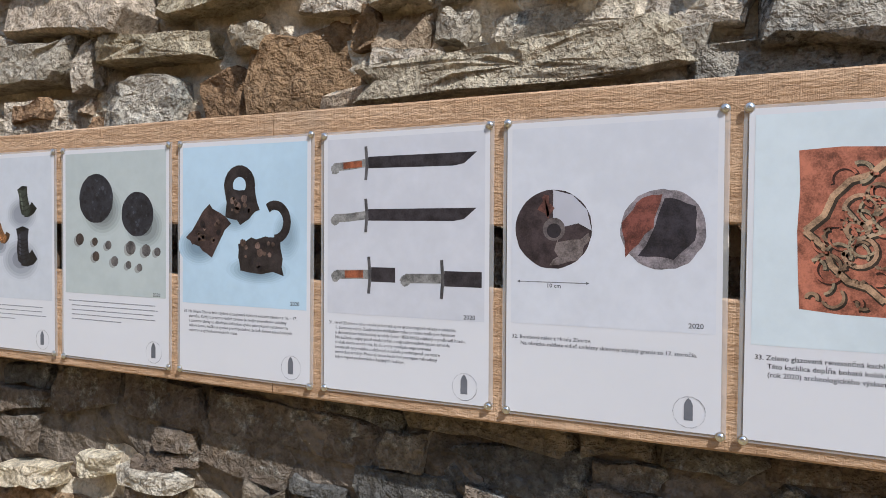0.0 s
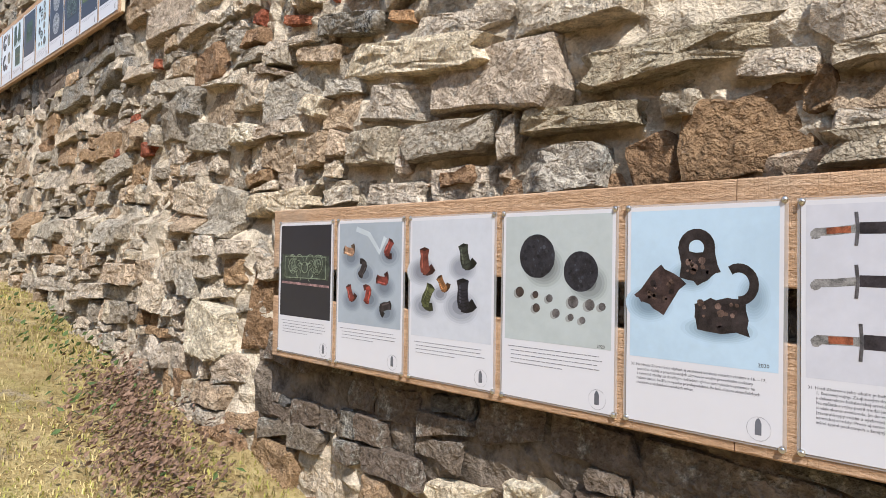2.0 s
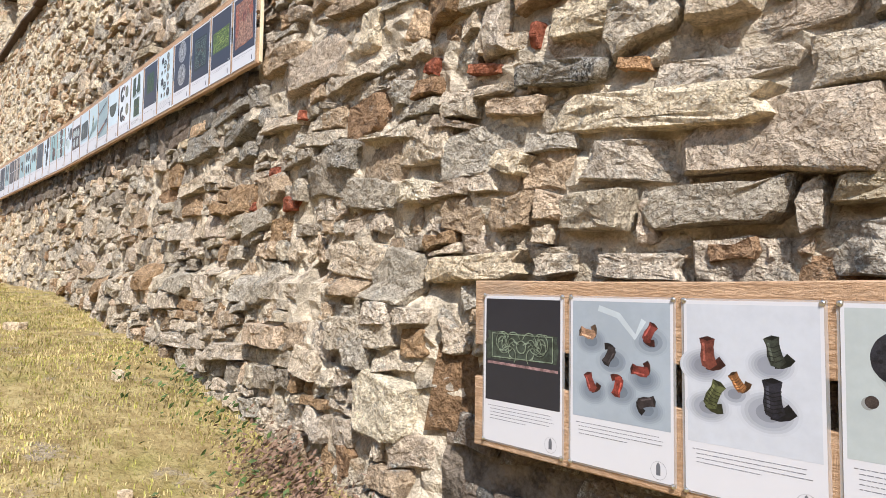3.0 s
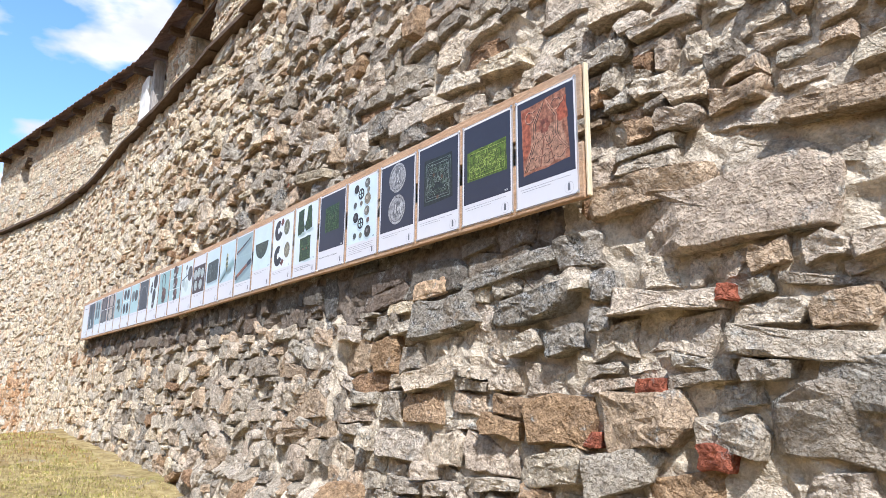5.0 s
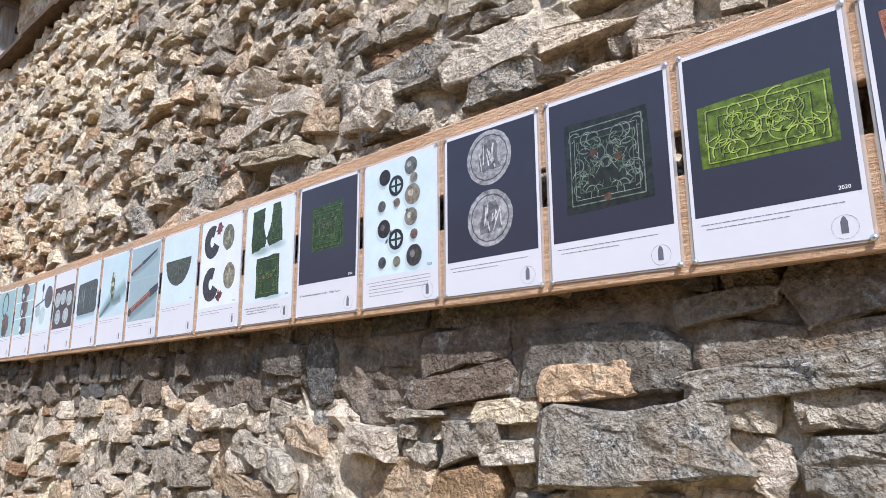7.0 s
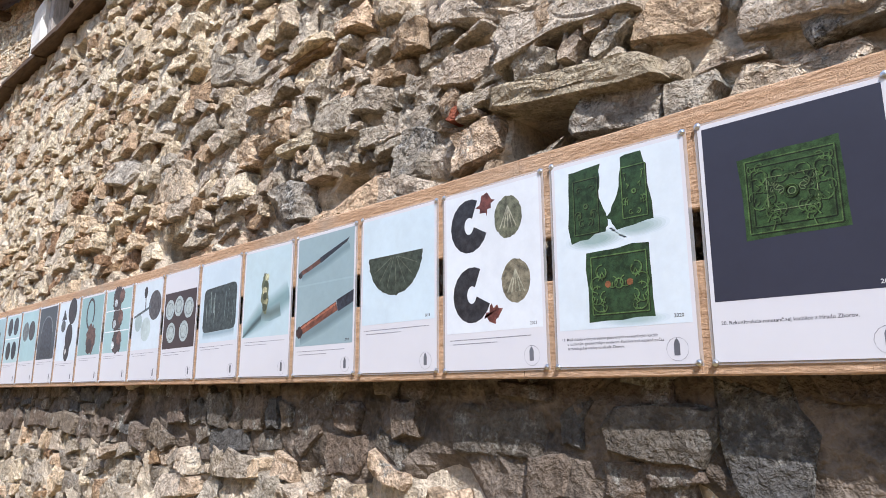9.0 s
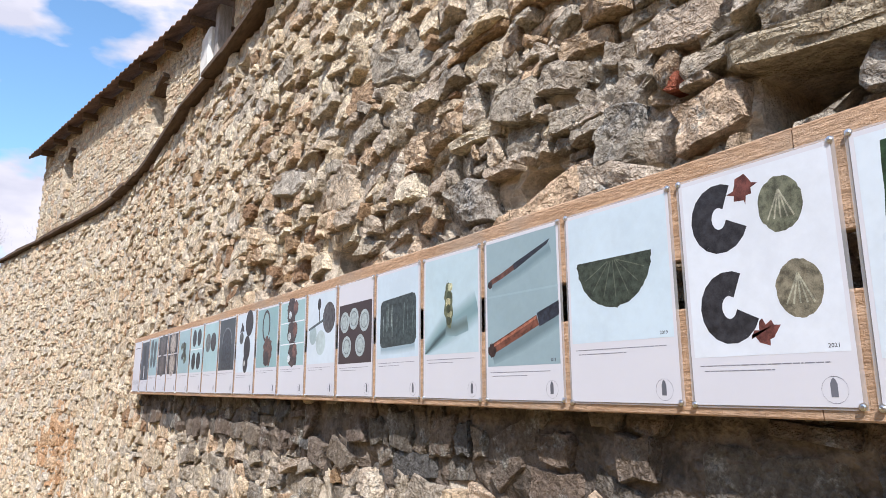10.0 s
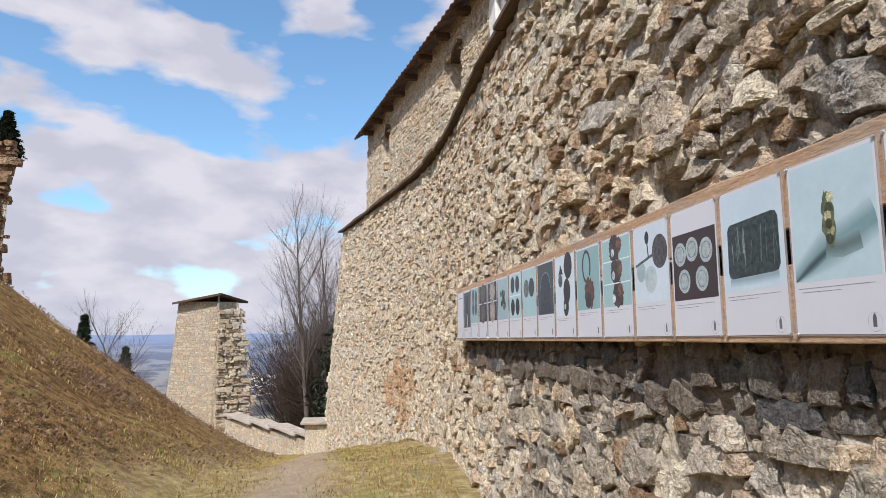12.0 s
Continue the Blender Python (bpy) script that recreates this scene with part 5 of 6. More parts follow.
        for x, y, r, c in ((0.30, 0.12, 0.08, dark), (0.66, 0.09, 0.085, (96, 98, 94)), (0.46, 0.20, 0.10, (40, 44, 52)), (0.70, 0.18, 0.05, (120, 116, 106)), (0.26, 0.32, 0.055, (84, 84, 84)),
                           (0.47, 0.32, 0.045, (110, 98, 88)), (0.68, 0.29, 0.10, (128, 120, 104)), (0.66, 0.44, 0.085, (120, 116, 106)), (0.29, 0.48, 0.09, dark), (0.46, 0.57, 0.10, (40, 44, 52)),
                           (0.70, 0.56, 0.048, (112, 88, 84)), (0.27, 0.71, 0.055, (72, 76, 76)), (0.47, 0.72, 0.05, (112, 110, 92)), (0.70, 0.70, 0.10, (62, 60, 58))):
            p.shade(x - 0.012, y + 0.02, r * 1.35, r * 1.0, (203, 219, 226), (146, 166, 172), 4)
            p.disc(x, y, r, c, 2)
            if r > 0.08 and c != (40, 44, 52):
                p.disc(x - 0.02, y - 0.012, r * 0.35, tuple(min(255, v + 50) for v in c), 3)
            if c == (40, 44, 52):
                p.disc(x, y, r * 0.66, (186, 206, 208), 3, 0.1)
                p.strip([(x, y - 0.05), (x, y + 0.05)], 0.03, c, 4)
                p.strip([(x - 0.07, y), (x + 0.07, y)], 0.022, c, 4)
    elif k == 22:
        bg, bottom = NAVY, 0.80
        for y in (0.20, 0.57):
            p.disc(0.5, y, 0.24, (150, 150, 152), 2, 0.45)
            p.arc(0.5, y, 0.20, 0, 360, 0.012, (88, 88, 94))
            p.rough([(0.44, y - 0.09), (0.58, y - 0.1), (0.62, y + 0.08), (0.38, y + 0.08)], (104, 104, 108), 3)
            for _ in range(8):
                x = p.rng.uniform(0.38, 0.62)
                p.strip([(x, y + p.rng.uniform(-0.09, 0)), (x + p.rng.normal(0, 0.04), y + p.rng.uniform(0, 0.09))], 0.012, (196, 196, 196), 4)
    elif k == 23:
        bg, bottom = NAVY, 0.80
        p.rough([(0.16, 0.16), (0.84, 0.17), (0.85, 0.65), (0.15, 0.66)], (38, 44, 42), wob=0.006)
        p.ornament(0.18, 0.18, 0.82, 0.64, (104, 116, 108), 0.012, 12)
        p.ornament(0.26, 0.26, 0.74, 0.57, (78, 92, 74), 0.010, 9)
        p.ornament(0.22, 0.22, 0.78, 0.61, (136, 144, 138), 0.006, 7)
        for x, y in ((0.4, 0.35), (0.6, 0.4), (0.5, 0.6)):
            p.blob(x, y, 0.03, (84, 64, 50), 4)
    elif k == 24:
        bg, bottom = NAVY, 0.80
        p.rough([(0.1, 0.28), (0.9, 0.26), (0.91, 0.58), (0.1, 0.58)], (82, 102, 34), wob=0.004)
        p.ornament(0.12, 0.29, 0.89, 0.57, (146, 164, 78), 0.010, 13)
        p.ornament(0.2, 0.33, 0.8, 0.53, (120, 140, 60), 0.008, 6)
    elif k == 25:
        bg, bottom = NAVY, 0.80
        p.rough([(0.1, 0.10), (0.86, 0.06), (0.9, 0.68), (0.12, 0.72)], (146, 98, 76), wob=0.006)
        p.rough([(0.3, 0.35), (0.8, 0.3), (0.85, 0.66), (0.2, 0.68)], (158, 120, 98), 2.5, wob=0.02)
        d = (108, 62, 48)
        lt = (174, 130, 106)
        for o in (0.0, 0.035):
            p.raised([(0.14 + o, 0.68), (0.24 + o, 0.52), (0.30 + o, 0.44), (0.30 + o, 0.27), (0.40 + o, 0.16), (0.48, 0.09)], 0.014, lt)
            p.raised([(0.89 - o, 0.60), (0.76 - o, 0.50), (0.70 - o, 0.42), (0.70 - o, 0.26), (0.60 - o, 0.16), (0.52, 0.08)], 0.014, lt)
        for x, y in ((0.45, 0.55), (0.56, 0.5), (0.4, 0.4), (0.6, 0.6), (0.52, 0.62)):
            p.bow(x, y, 0.05, 20, 250, 0.012, lt)
        for x, y, a in ((0.24, 0.19, 0), (0.68, 0.16, 200), (0.27, 0.62, 30), (0.74, 0.59, 200), (0.44, 0.46, 90), (0.56, 0.44, 300)):
            p.bow(x, y, 0.075, a, a + 310, 0.014, lt)
            p.bow(x + 0.09, y - 0.02, 0.04, a + 90, a + 300, 0.012, lt)
        p.rough([(0.11, 0.12), (0.26, 0.11), (0.24, 0.5), (0.13, 0.6)], (152, 86, 62), 2.6, wob=0.01)
        p.rough([(0.7, 0.22), (0.86, 0.12), (0.88, 0.32), (0.72, 0.34)], (154, 84, 60), 2.6, wob=0.01)
        for i in range(6):
            a = radians(60 * i)
            p.blob(0.5 + 0.06 * math.cos(a), 0.32 + 0.045 * math.sin(a), 0.035, (124, 74, 58), 4)
        p.strip([(0.5, 0.35), (0.47, 0.5), (0.42, 0.68)], 0.014, d)
        p.strip([(0.5, 0.45), (0.6, 0.56), (0.66, 0.68)], 0.014, d)
    elif k == 26:
        bg, bottom = (46, 46, 52), 0.72
        p.rough([(0.05, 0.24), (0.95, 0.25), (0.95, 0.44), (0.05, 0.43)], (62, 70, 62), wob=0.012)
        p.ornament(0.08, 0.25, 0.92, 0.43, (124, 136, 118), 0.012, 10)
        p.strip([(0.05, 0.46), (0.95, 0.475)], 0.025, (148, 118, 118), 3)
        rows = 5
    elif k == 27:
        bg, bottom = (164, 174, 184), 0.72
        p.strip([(0.3, 0.06), (0.5, 0.1), (0.66, 0.22), (0.74, 0.12)], 0.05, (196, 206, 212), 2, 0.1)
        tan, red, blk = (156, 122, 98), (112, 52, 46), (52, 46, 48)
        for x, y, c, a in ((0.2, 0.22, tan, -75), (0.78, 0.2, red, 35), (0.42, 0.33, blk, 215), (0.72, 0.41, red, -80), (0.22, 0.52, red, -20), (0.5, 0.5, (150, 66, 56), 200), (0.74, 0.58, blk, 80)):
            p.shade(x + 0.02, y + 0.04, 0.17, 0.085, (160, 170, 180), (112, 122, 134))
            p.pipe(x, y, 0.095, a, c)
        rows = 4
    elif k == 28:
        bg, bottom = (198, 202, 210), 0.74
        for x, y, c, r, t, n in ((0.19, 0.29, (104, 56, 46), 0.13, 0, 0), (0.68, 0.26, (56, 60, 52), 0.12, -10, 4), (0.42, 0.42, (146, 100, 62), 0.085, -30, 5), (0.22, 0.50, (84, 88, 56), 0.12, 30, 5), (0.66, 0.49, (38, 38, 46), 0.15, 0, 6)):
            p.shade(x - 0.03, y + 0.05, r * 1.5, r * 0.75, (194, 198, 206), (132, 136, 146))
            p.pipe(x, y, r, t, c, n)
        rows = 4
    elif k == 29:
        bg, bottom = (182, 190, 190), 0.69
        for x, y, r in ((0.33, 0.235, 0.165), (0.72, 0.31, 0.145)):
            p.shade(x + 0.06, y + 0.055, r * 1.25, r * 0.75, (178, 186, 186), (112, 118, 118))
            p.disc(x, y, r, (44, 44, 50), 2, 0.5)
            for q in range(26):
                a, e = p.rng.uniform(0, 6.28), r * 0.9 * p.rng.random() ** 0.5
                p.blob(x + e * math.cos(a), y + e * math.sin(a) * 0.707, r * p.rng.uniform(0.03, 0.09), ((66, 68, 76), (30, 30, 36), (54, 56, 64))[q % 3], 3)
        for x, y, r in ((0.17, 0.43, 0.04), (0.32, 0.44, 0.028), (0.45, 0.455, 0.03), (0.33, 0.51, 0.034), (0.51, 0.53, 0.034), (0.64, 0.545, 0.026), (0.74, 0.555, 0.026), (0.66, 0.465, 0.045),
                        (0.80, 0.475, 0.04), (0.90, 0.48, 0.028)):
            p.disc(x - 0.02, y + 0.008, r, (150, 152, 150), 1.8, 0.1)
            p.disc(x, y, r, (96, 92, 92) if x > 0.4 else (70, 60, 56), 2)
        rows = 5
    elif k == 30:
        bg, bottom = SKYB, 0.70
        rust, blk = (64, 50, 48), (48, 42, 42)
        p.shade(0.16, 0.45, 0.17, 0.085, (178, 202, 220), (122, 144, 160))
        p.shade(0.62, 0.545, 0.24, 0.06, (178, 202, 220), (126, 148, 164))
        p.shade(0.44, 0.32, 0.15, 0.07, (178, 202, 220), (136, 158, 174))
        p.shade(0.83, 0.40, 0.10, 0.10, (178, 202, 220), (142, 164, 180))
        p.rough([(0.05, 0.415), (0.24, 0.27), (0.41, 0.345), (0.26, 0.50), (0.12, 0.44)], rust, wob=0.006)
        p.arc(0.48, 0.19, 0.085, -220, 60, 0.07, blk, 2)
        p.rough([(0.37, 0.22), (0.58, 0.20), (0.63, 0.29), (0.53, 0.35), (0.38, 0.32)], blk, 3, wob=0.008)
        p.rough([(0.47, 0.435), (0.68, 0.405), (0.80, 0.42), (0.81, 0.56), (0.49, 0.55)], blk, wob=0.008)
        p.arc(0.745, 0.345, 0.09, -125, 90, 0.055, blk, 2, 1.1)
        for q in range(54):
            cx, cy, e = ((0.23, 0.385, 0.10), (0.64, 0.485, 0.13), (0.49, 0.27, 0.07))[q % 3]
            p.blob(cx + p.rng.uniform(-e, e), cy + p.rng.uniform(-e, e) * 0.42, p.rng.uniform(0.008, 0.024), ((92, 74, 66), (38, 32, 34), (112, 92, 84), (58, 48, 48))[q % 4], 3.5)
        rows = 5
    elif k == 31:
        bg, bottom = GREY, 0.70
        blade, steel, wood = (52, 48, 52), (132, 130, 128), (142, 82, 58)
        for y, w in ((0.115, 1), (0.315, 0)):
            p.poly([(0.29, y - 0.022), (0.93, y - 0.022), (0.86, y + 0.018), (0.80, y + 0.025), (0.29, y + 0.022)], blade, 2, 0.3)
            p.strip([(0.07, y + 0.012), (0.16, y + 0.01), (0.29, y)], 0.045, steel, 2)
            p.blob(0.075, y + 0.02, 0.028, steel, 3)
            if w:
                p.strip([(0.13, y + 0.008), (0.25, y + 0.004)], 0.035, wood, 4)
            p.strip([(0.275, y - 0.062), (0.283, y), (0.275, y + 0.066)], 0.018, (84, 82, 84), 5)
        for x, w in ((0.06, 1), (0.50, 0)):
            y = 0.545 if w else 0.552
            p.rect(x + 0.25, y - 0.03, x + (0.40 if w else 0.46), y + 0.026, blade, 2, 0.3)
            p.strip([(x + 0.02, y + 0.002), (x + 0.12, y), (x + 0.25, y - 0.002)], 0.05, steel, 2)
            p.blob(x + 0.02, y + 0.01, 0.03, steel, 3)
            if w:
                p.strip([(x + 0.08, y), (x + 0.2, y - 0.003)], 0.04, wood, 4)
            p.strip([(x + 0.235, y - 0.07), (x + 0.243, y), (x + 0.235, y + 0.072)], 0.018, (84, 82, 84), 5)
        rows = 0
    elif k == 32:
        bg, bottom = (208, 210, 218), 0.69
        p.disc(0.235, 0.365, 0.19, (60, 50, 52), 2, 0.5)
        p.poly([(0.235, 0.365), (0.235, 0.232), (0.33, 0.25), (0.40, 0.30), (0.424, 0.37), (0.36, 0.345)], (184, 184, 194), 3, 0.05)
        p.rough([(0.16, 0.27), (0.2, 0.24), (0.232, 0.30), (0.2, 0.33)], (92, 60, 54), 3)
        p.rough([(0.25, 0.42), (0.42, 0.38), (0.37, 0.47), (0.24, 0.49)], (112, 102, 100), 3)
        p.disc(0.24, 0.365, 0.055, (92, 84, 84), 4)
        p.disc(0.24, 0.37, 0.035, (40, 36, 40), 5)
        p.disc(0.745, 0.365, 0.188, (128, 120, 124), 2, 0.3, 0.012, 0.97)
        p.rough([(0.57, 0.34), (0.65, 0.26), (0.74, 0.25), (0.70, 0.36), (0.58, 0.46)], (112, 66, 58), 3, wob=0.004)
        p.rough([(0.75, 0.26), (0.88, 0.29), (0.89, 0.40), (0.8, 0.46), (0.64, 0.45), (0.70, 0.38)], (50, 46, 52), 3, wob=0.004)
        p.strip([(0.07, 0.545), (0.40, 0.545)], 0.004, (120, 120, 126), 2)
        for x, s in ((0.055, 0.015), (0.415, -0.015)):
            p.poly([(x, 0.545), (x + s, 0.540), (x + s, 0.550)], (90, 90, 96), 2, 0.1)
        rows = 0
    elif k == 33:
        bg, bottom = (206, 216, 222), 0.71
        p.rough([(0.2, 0.13), (0.82, 0.12), (0.82, 0.60), (0.2, 0.60)], (156, 96, 76), wob=0.005)
        for i in range(64):
            x, y, a = p.rng.uniform(0.24, 0.78), p.rng.uniform(0.155, 0.575), p.rng.uniform(0, 360)
            p.bow(x, y, p.rng.uniform(0.018, 0.055), a, a + p.rng.uniform(90, 260), p.rng.uniform(0.008, 0.015), ((150, 132, 108), (168, 104, 82), (134, 108, 86), (160, 96, 76))[i % 4])
        for sx in (-1, 1):
            for sy in (-1, 1):
                frame_line = [(0.51 + sx * u, 0.365 + sy * v) for u, v in ((0.29, 0.0), (0.22, 0.045), (0.19, 0.10), (0.13, 0.145), (0.06, 0.16), (0.0, 0.20))]
                p.raised(frame_line, 0.024, (168, 136, 108))
                p.bow(0.51 + sx * 0.09, 0.365 + sy * 0.06, 0.06, 90 - 90 * sx, 90 - 90 * sx + 250 * sx * sy, 0.016, (168, 134, 108))
                p.raised([(0.51, 0.365), (0.51 + sx * 0.1, 0.365 + sy * 0.025), (0.51 + sx * 0.15, 0.365 + sy * 0.07)], 0.016, (162, 138, 114))
        rows = 0
    if top is not None:
        p.rect(0.025, top, 0.975, bottom, bg, 1, 0.06)
    if rows and k not in TEXTS:
        p.lines((bottom if top is not None else 0.74) + 0.035, rows)
    p.emblem()


SHEET_W, SHEET_H = 0.290, 0.416
TEXTS = {
    31: (0.035, 0.735, 0.0072, 1.1, "31. Hrad Zborov a jeho okolie je bohat\u00e9 aj na archeologick\u00e9 n\u00e1lezy z obdobia\n      1. Svetovej vojny. Zauj\u00edmav\u00fdm dokladom toho je tento les\u00e1k pre \u017eenistov\n"
         "      a delostrelcov habsburskej arm\u00e1dy (vzor 1852/1862) n\u00e1jden\u00fd v podhrad\u00ed hradu.\n      Na za\u010diatku vojny patril medzi jeden z najroz\u0161\u00edrenej\u0161\u00edch typov, arm\u00e1da\n"
         "      si v\u0161ak skoro uvedomila, \u017ee do vojny nast\u00fapila nepripraven\u00e1\n      (zastaral\u00e9 typy vojska a v\u00fdzbroje) a za\u010dala prezbrojova\u0165 po vzore\n"
         "      nemeckej arm\u00e1dy. Preto aj tento les\u00e1k bol postupne nahraden\u00fd\n      in\u00fdmi typmi pechotn\u00fdch a \u017eenijn\u00fdch les\u00e1kov."),
    32: (0.03, 0.735, 0.0078, 1.15, "32. Bombov\u00fd n\u00e1lez z Hradu Zborov.\n      Na obr\u00e1zku m\u00f4\u017eete vidie\u0165 unik\u00e1tny sklenen\u00fd z\u00e1paln\u00fd gran\u00e1t zo 17. storo\u010dia."),
    33: (0.04, 0.745, 0.0088, 1.2, "33. Zeleno glazovan\u00e1 renesan\u010dn\u00e1 kachlica\n      T\u00e1to kachlica dop\u013a\u0148a bohat\u00fa kolekciu\n      (rok 2020) archeologick\u00e9ho v\u00fdskumu"),
    30: (0.035, 0.735, 0.0074, 1.15, "30. Na Hrade Zborov bola n\u00e1jden\u00e1 aj zauj\u00edmav\u00e1 kolekcia visiacich z\u00e1mkov z 16. \u2013 17.\n      storo\u010dia. Ka\u017ed\u00fd z prezentovan\u00fdch z\u00e1mkov je svoj\u00edm preveden\u00edm unik\u00e1tny\n"
         "      a samotn\u00e9 z\u00e1mky s\u00fa d\u00f4le\u017eit\u00fdm dokladom v\u00fdvinu uzamykac\u00edch syst\u00e9mov na\n      na\u0161om \u00fazem\u00ed, ke\u010f\u017ee je vysoko pravdepodobn\u00e9, \u017ee boli dielom z\u00e1mo\u010dn\u00edckych\n      majstrov z v\u00fdchodoslovensk\u00fdch miest."),
    20: (0.05, 0.845, 0.0088, 1.1, "20. Rekon\u0161trukcia renesan\u010dnej kachlice z Hradu Zborov."),
    19: (0.04, 0.872, 0.0076, 1.15, "19. Mal\u00e1 uk\u00e1\u017eka kr\u00e1snych zeleno glazovan\u00fdch renesan\u010dn\u00fdch kachl\u00edc\n      s rastlinn\u00fdm, geometrick\u00fdm motivom. Kachlice boli n\u00e1jden\u00e9 po\u010das\n      archeologickej sez\u00f3ny na Hrade Zborov."),
}
YEARS = {31: "2020", 32: "2020", 20: "2020", 19: "2020", 21: "2020", 30: "2020", 29: "2020", 24: "2020", 18: "2021", 16: "2019", 17: "2019"}


def lettering(body, size, leading, mat):
    cu = bpy.data.curves.new("lettering", "FONT")
    cu.body, cu.size, cu.space_line, cu.resolution_u = body, size, leading, 2
    cu.offset = size * 0.012
    ob = new("lettering", cu)
    bpy.context.view_layer.update()
    me = bpy.data.meshes.new_from_object(ob.evaluated_get(bpy.context.evaluated_depsgraph_get()))
    bpy.data.objects.remove(ob)
    me.name = "lettering"
    me.materials.clear()
    me.materials.append(mat)
    return me


def screw_mesh():
    """A pan head screw with a washer and a cross slot."""
    bm = bmesh.new()
    prof = [(0.0062, 0.0), (0.0062, 0.0012), (0.0046, 0.0014), (0.0042, 0.0030), (0.0026, 0.0040), (0.0012, 0.0042), (0.0006, 0.0030)]
    n, rings = 12, []
    for r, h in prof:
        rings.append([bm.verts.new((r * math.cos(2 * math.pi * i / n), -h, r * math.sin(2 * math.pi * i / n))) for i in range(n)])
    for a, b in zip(rings, rings[1:]):
        for i in range(n):
            bm.faces.new((a[i], a[(i + 1) % n], b[(i + 1) % n], b[i]))
    bm.faces.new(rings[-1])
    bmesh.ops.recalc_face_normals(bm, faces=bm.faces)
    me = bpy.data.meshes.new("screw")
    bm.to_mesh(me)
    bm.free()
    me.materials.append(STEEL)
    return me


SCREW = screw_mesh()
SHEET = mesh_of("film", [(-0.1515, 0, -0.2125), (0.1515, 0, -0.2125), (0.1515, 0, 0.2125), (-0.1515, 0, 0.2125)], [(0, 1, 2, 3)], FILM)
LABELS = {
    0: "white laminated title sheet with grey writing", 13: "laminated sheet picturing pale coins on a dark brown ground", 16: "laminated sheet picturing two old knives",
    17: "laminated sheet picturing half of a dark sundial disc", 18: "laminated sheet picturing lead seals in two rows", 19: "laminated sheet picturing green glazed tile shards",
    20: "laminated sheet picturing a green tile on navy", 21: "laminated sheet picturing old buttons and buckles", 22: "laminated sheet picturing two silver coins on navy",
    23: "laminated sheet picturing a dark ornate stove tile", 24: "laminated sheet picturing a bright green stove tile", 25: "laminated sheet picturing a terracotta stove tile",
    26: "laminated sheet picturing a dark carved frieze", 27: "laminated sheet picturing coloured clay pipe bowls", 28: "laminated sheet picturing glazed clay pipe bowls",
    29: "laminated sheet picturing iron cannon balls and shot", 30: "laminated sheet picturing rusty padlocks on light blue", 31: "laminated sheet picturing soldiers' blades on grey",
    32: "laminated sheet picturing a broken glass grenade", 33: "laminated sheet picturing a red ornamented stove tile",
}


def info_panel(k, x, y, z, yaw, group):
    rng = random.Random(k)
    root = thing("info_panel", LABELS.get(k, "laminated sheet picturing excavated finds on a pale ground"), "information panel",
                 pose(x, y, z, 0, rng.uniform(-0.35, 0.35), yaw), group)
    part("film", SHEET, root, pose(0, -0.0012, 0))
    part("paper", mesh_of("paper", [(-SHEET_W / 2, 0, -SHEET_H / 2), (SHEET_W / 2, 0, -SHEET_H / 2), (SHEET_W / 2, 0, SHEET_H / 2), (-SHEET_W / 2, 0, SHEET_H / 2)],
                          [(0, 1, 2, 3)], PAPER), root, pose(0, -0.0024, 0))
    p = Print(100 + k)
    draw(k, p)
    sets = {}
    for i, (layer, rgb, spread, pts, lone) in enumerate(p.items):
        sets.setdefault((layer, rgb, spread, i if lone else -1), []).append(pts)
    for (layer, rgb, spread, i), polys in sets.items():
        v, f = [], []
        for n, pts in enumerate(polys):
            q = [((a - 0.5) * SHEET_W, -0.000003 * (n % 3), (0.5 - b) * SHEET_H) for a, b in pts]
            area = sum(q[a][0] * q[(a + 1) % len(q)][2] - q[(a + 1) % len(q)][0] * q[a][2] for a in range(len(q)))
            if area < 0:
                q = q[::-1]
            f.append(tuple(range(len(v), len(v) + len(q))))
            v += q
        name = {1: "photograph", 1.5: "caption"}.get(layer, "printed_picture" if i >= 0 else "line_print")
        ob = part(name, mesh_of(name, v, f, ink(rgb, spread)), root, pose(0, -0.00245 - 0.0001 * layer - 0.000003 * max(0, i % 6), 0))
        if i < 0:
            tagged(ob, kind="stuff")

    def words(body, px, py, size, leading, rgb, lift=0.00248):
        me = lettering(body, size, leading, ink(rgb, 0.1))
        part("lettering", me, root, pose((px - 0.5) * SHEET_W, -lift, (0.5 - py) * SHEET_H - size * 0.4, 90, 0, 0))
    if k in TEXTS:
        px, py, size, lead, body = TEXTS[k]
        words(body, px, py, size, lead, (44, 44, 52) if size > 0.0082 else (58, 58, 66))
    if k in YEARS:
        words(YEARS[k], 0.86, {31: 0.685, 32: 0.665, 16: 0.775, 17: 0.675, 18: 0.775, 19: 0.795, 20: 0.735, 21: 0.775, 24: 0.775}.get(k, 0.675), 0.0095, 1, (225, 225, 225) if k in (20, 24) else (60, 60, 66), 0.00263)
    if k == 32:
        words("10 cm", 0.205, 0.555, 0.0085, 1, (80, 80, 86), 0.00263)
    for sx in (-1, 1):
        for sz in (-1, 1):
            ob = part("screw", SCREW, root)
            ob.matrix_basis = pose(sx * (0.1445 + rng.uniform(-0.001, 0.001)), -0.0026, sz * (0.208 + rng.uniform(-0.002, 0.002)), 0, rng.uniform(0, 90), 0)


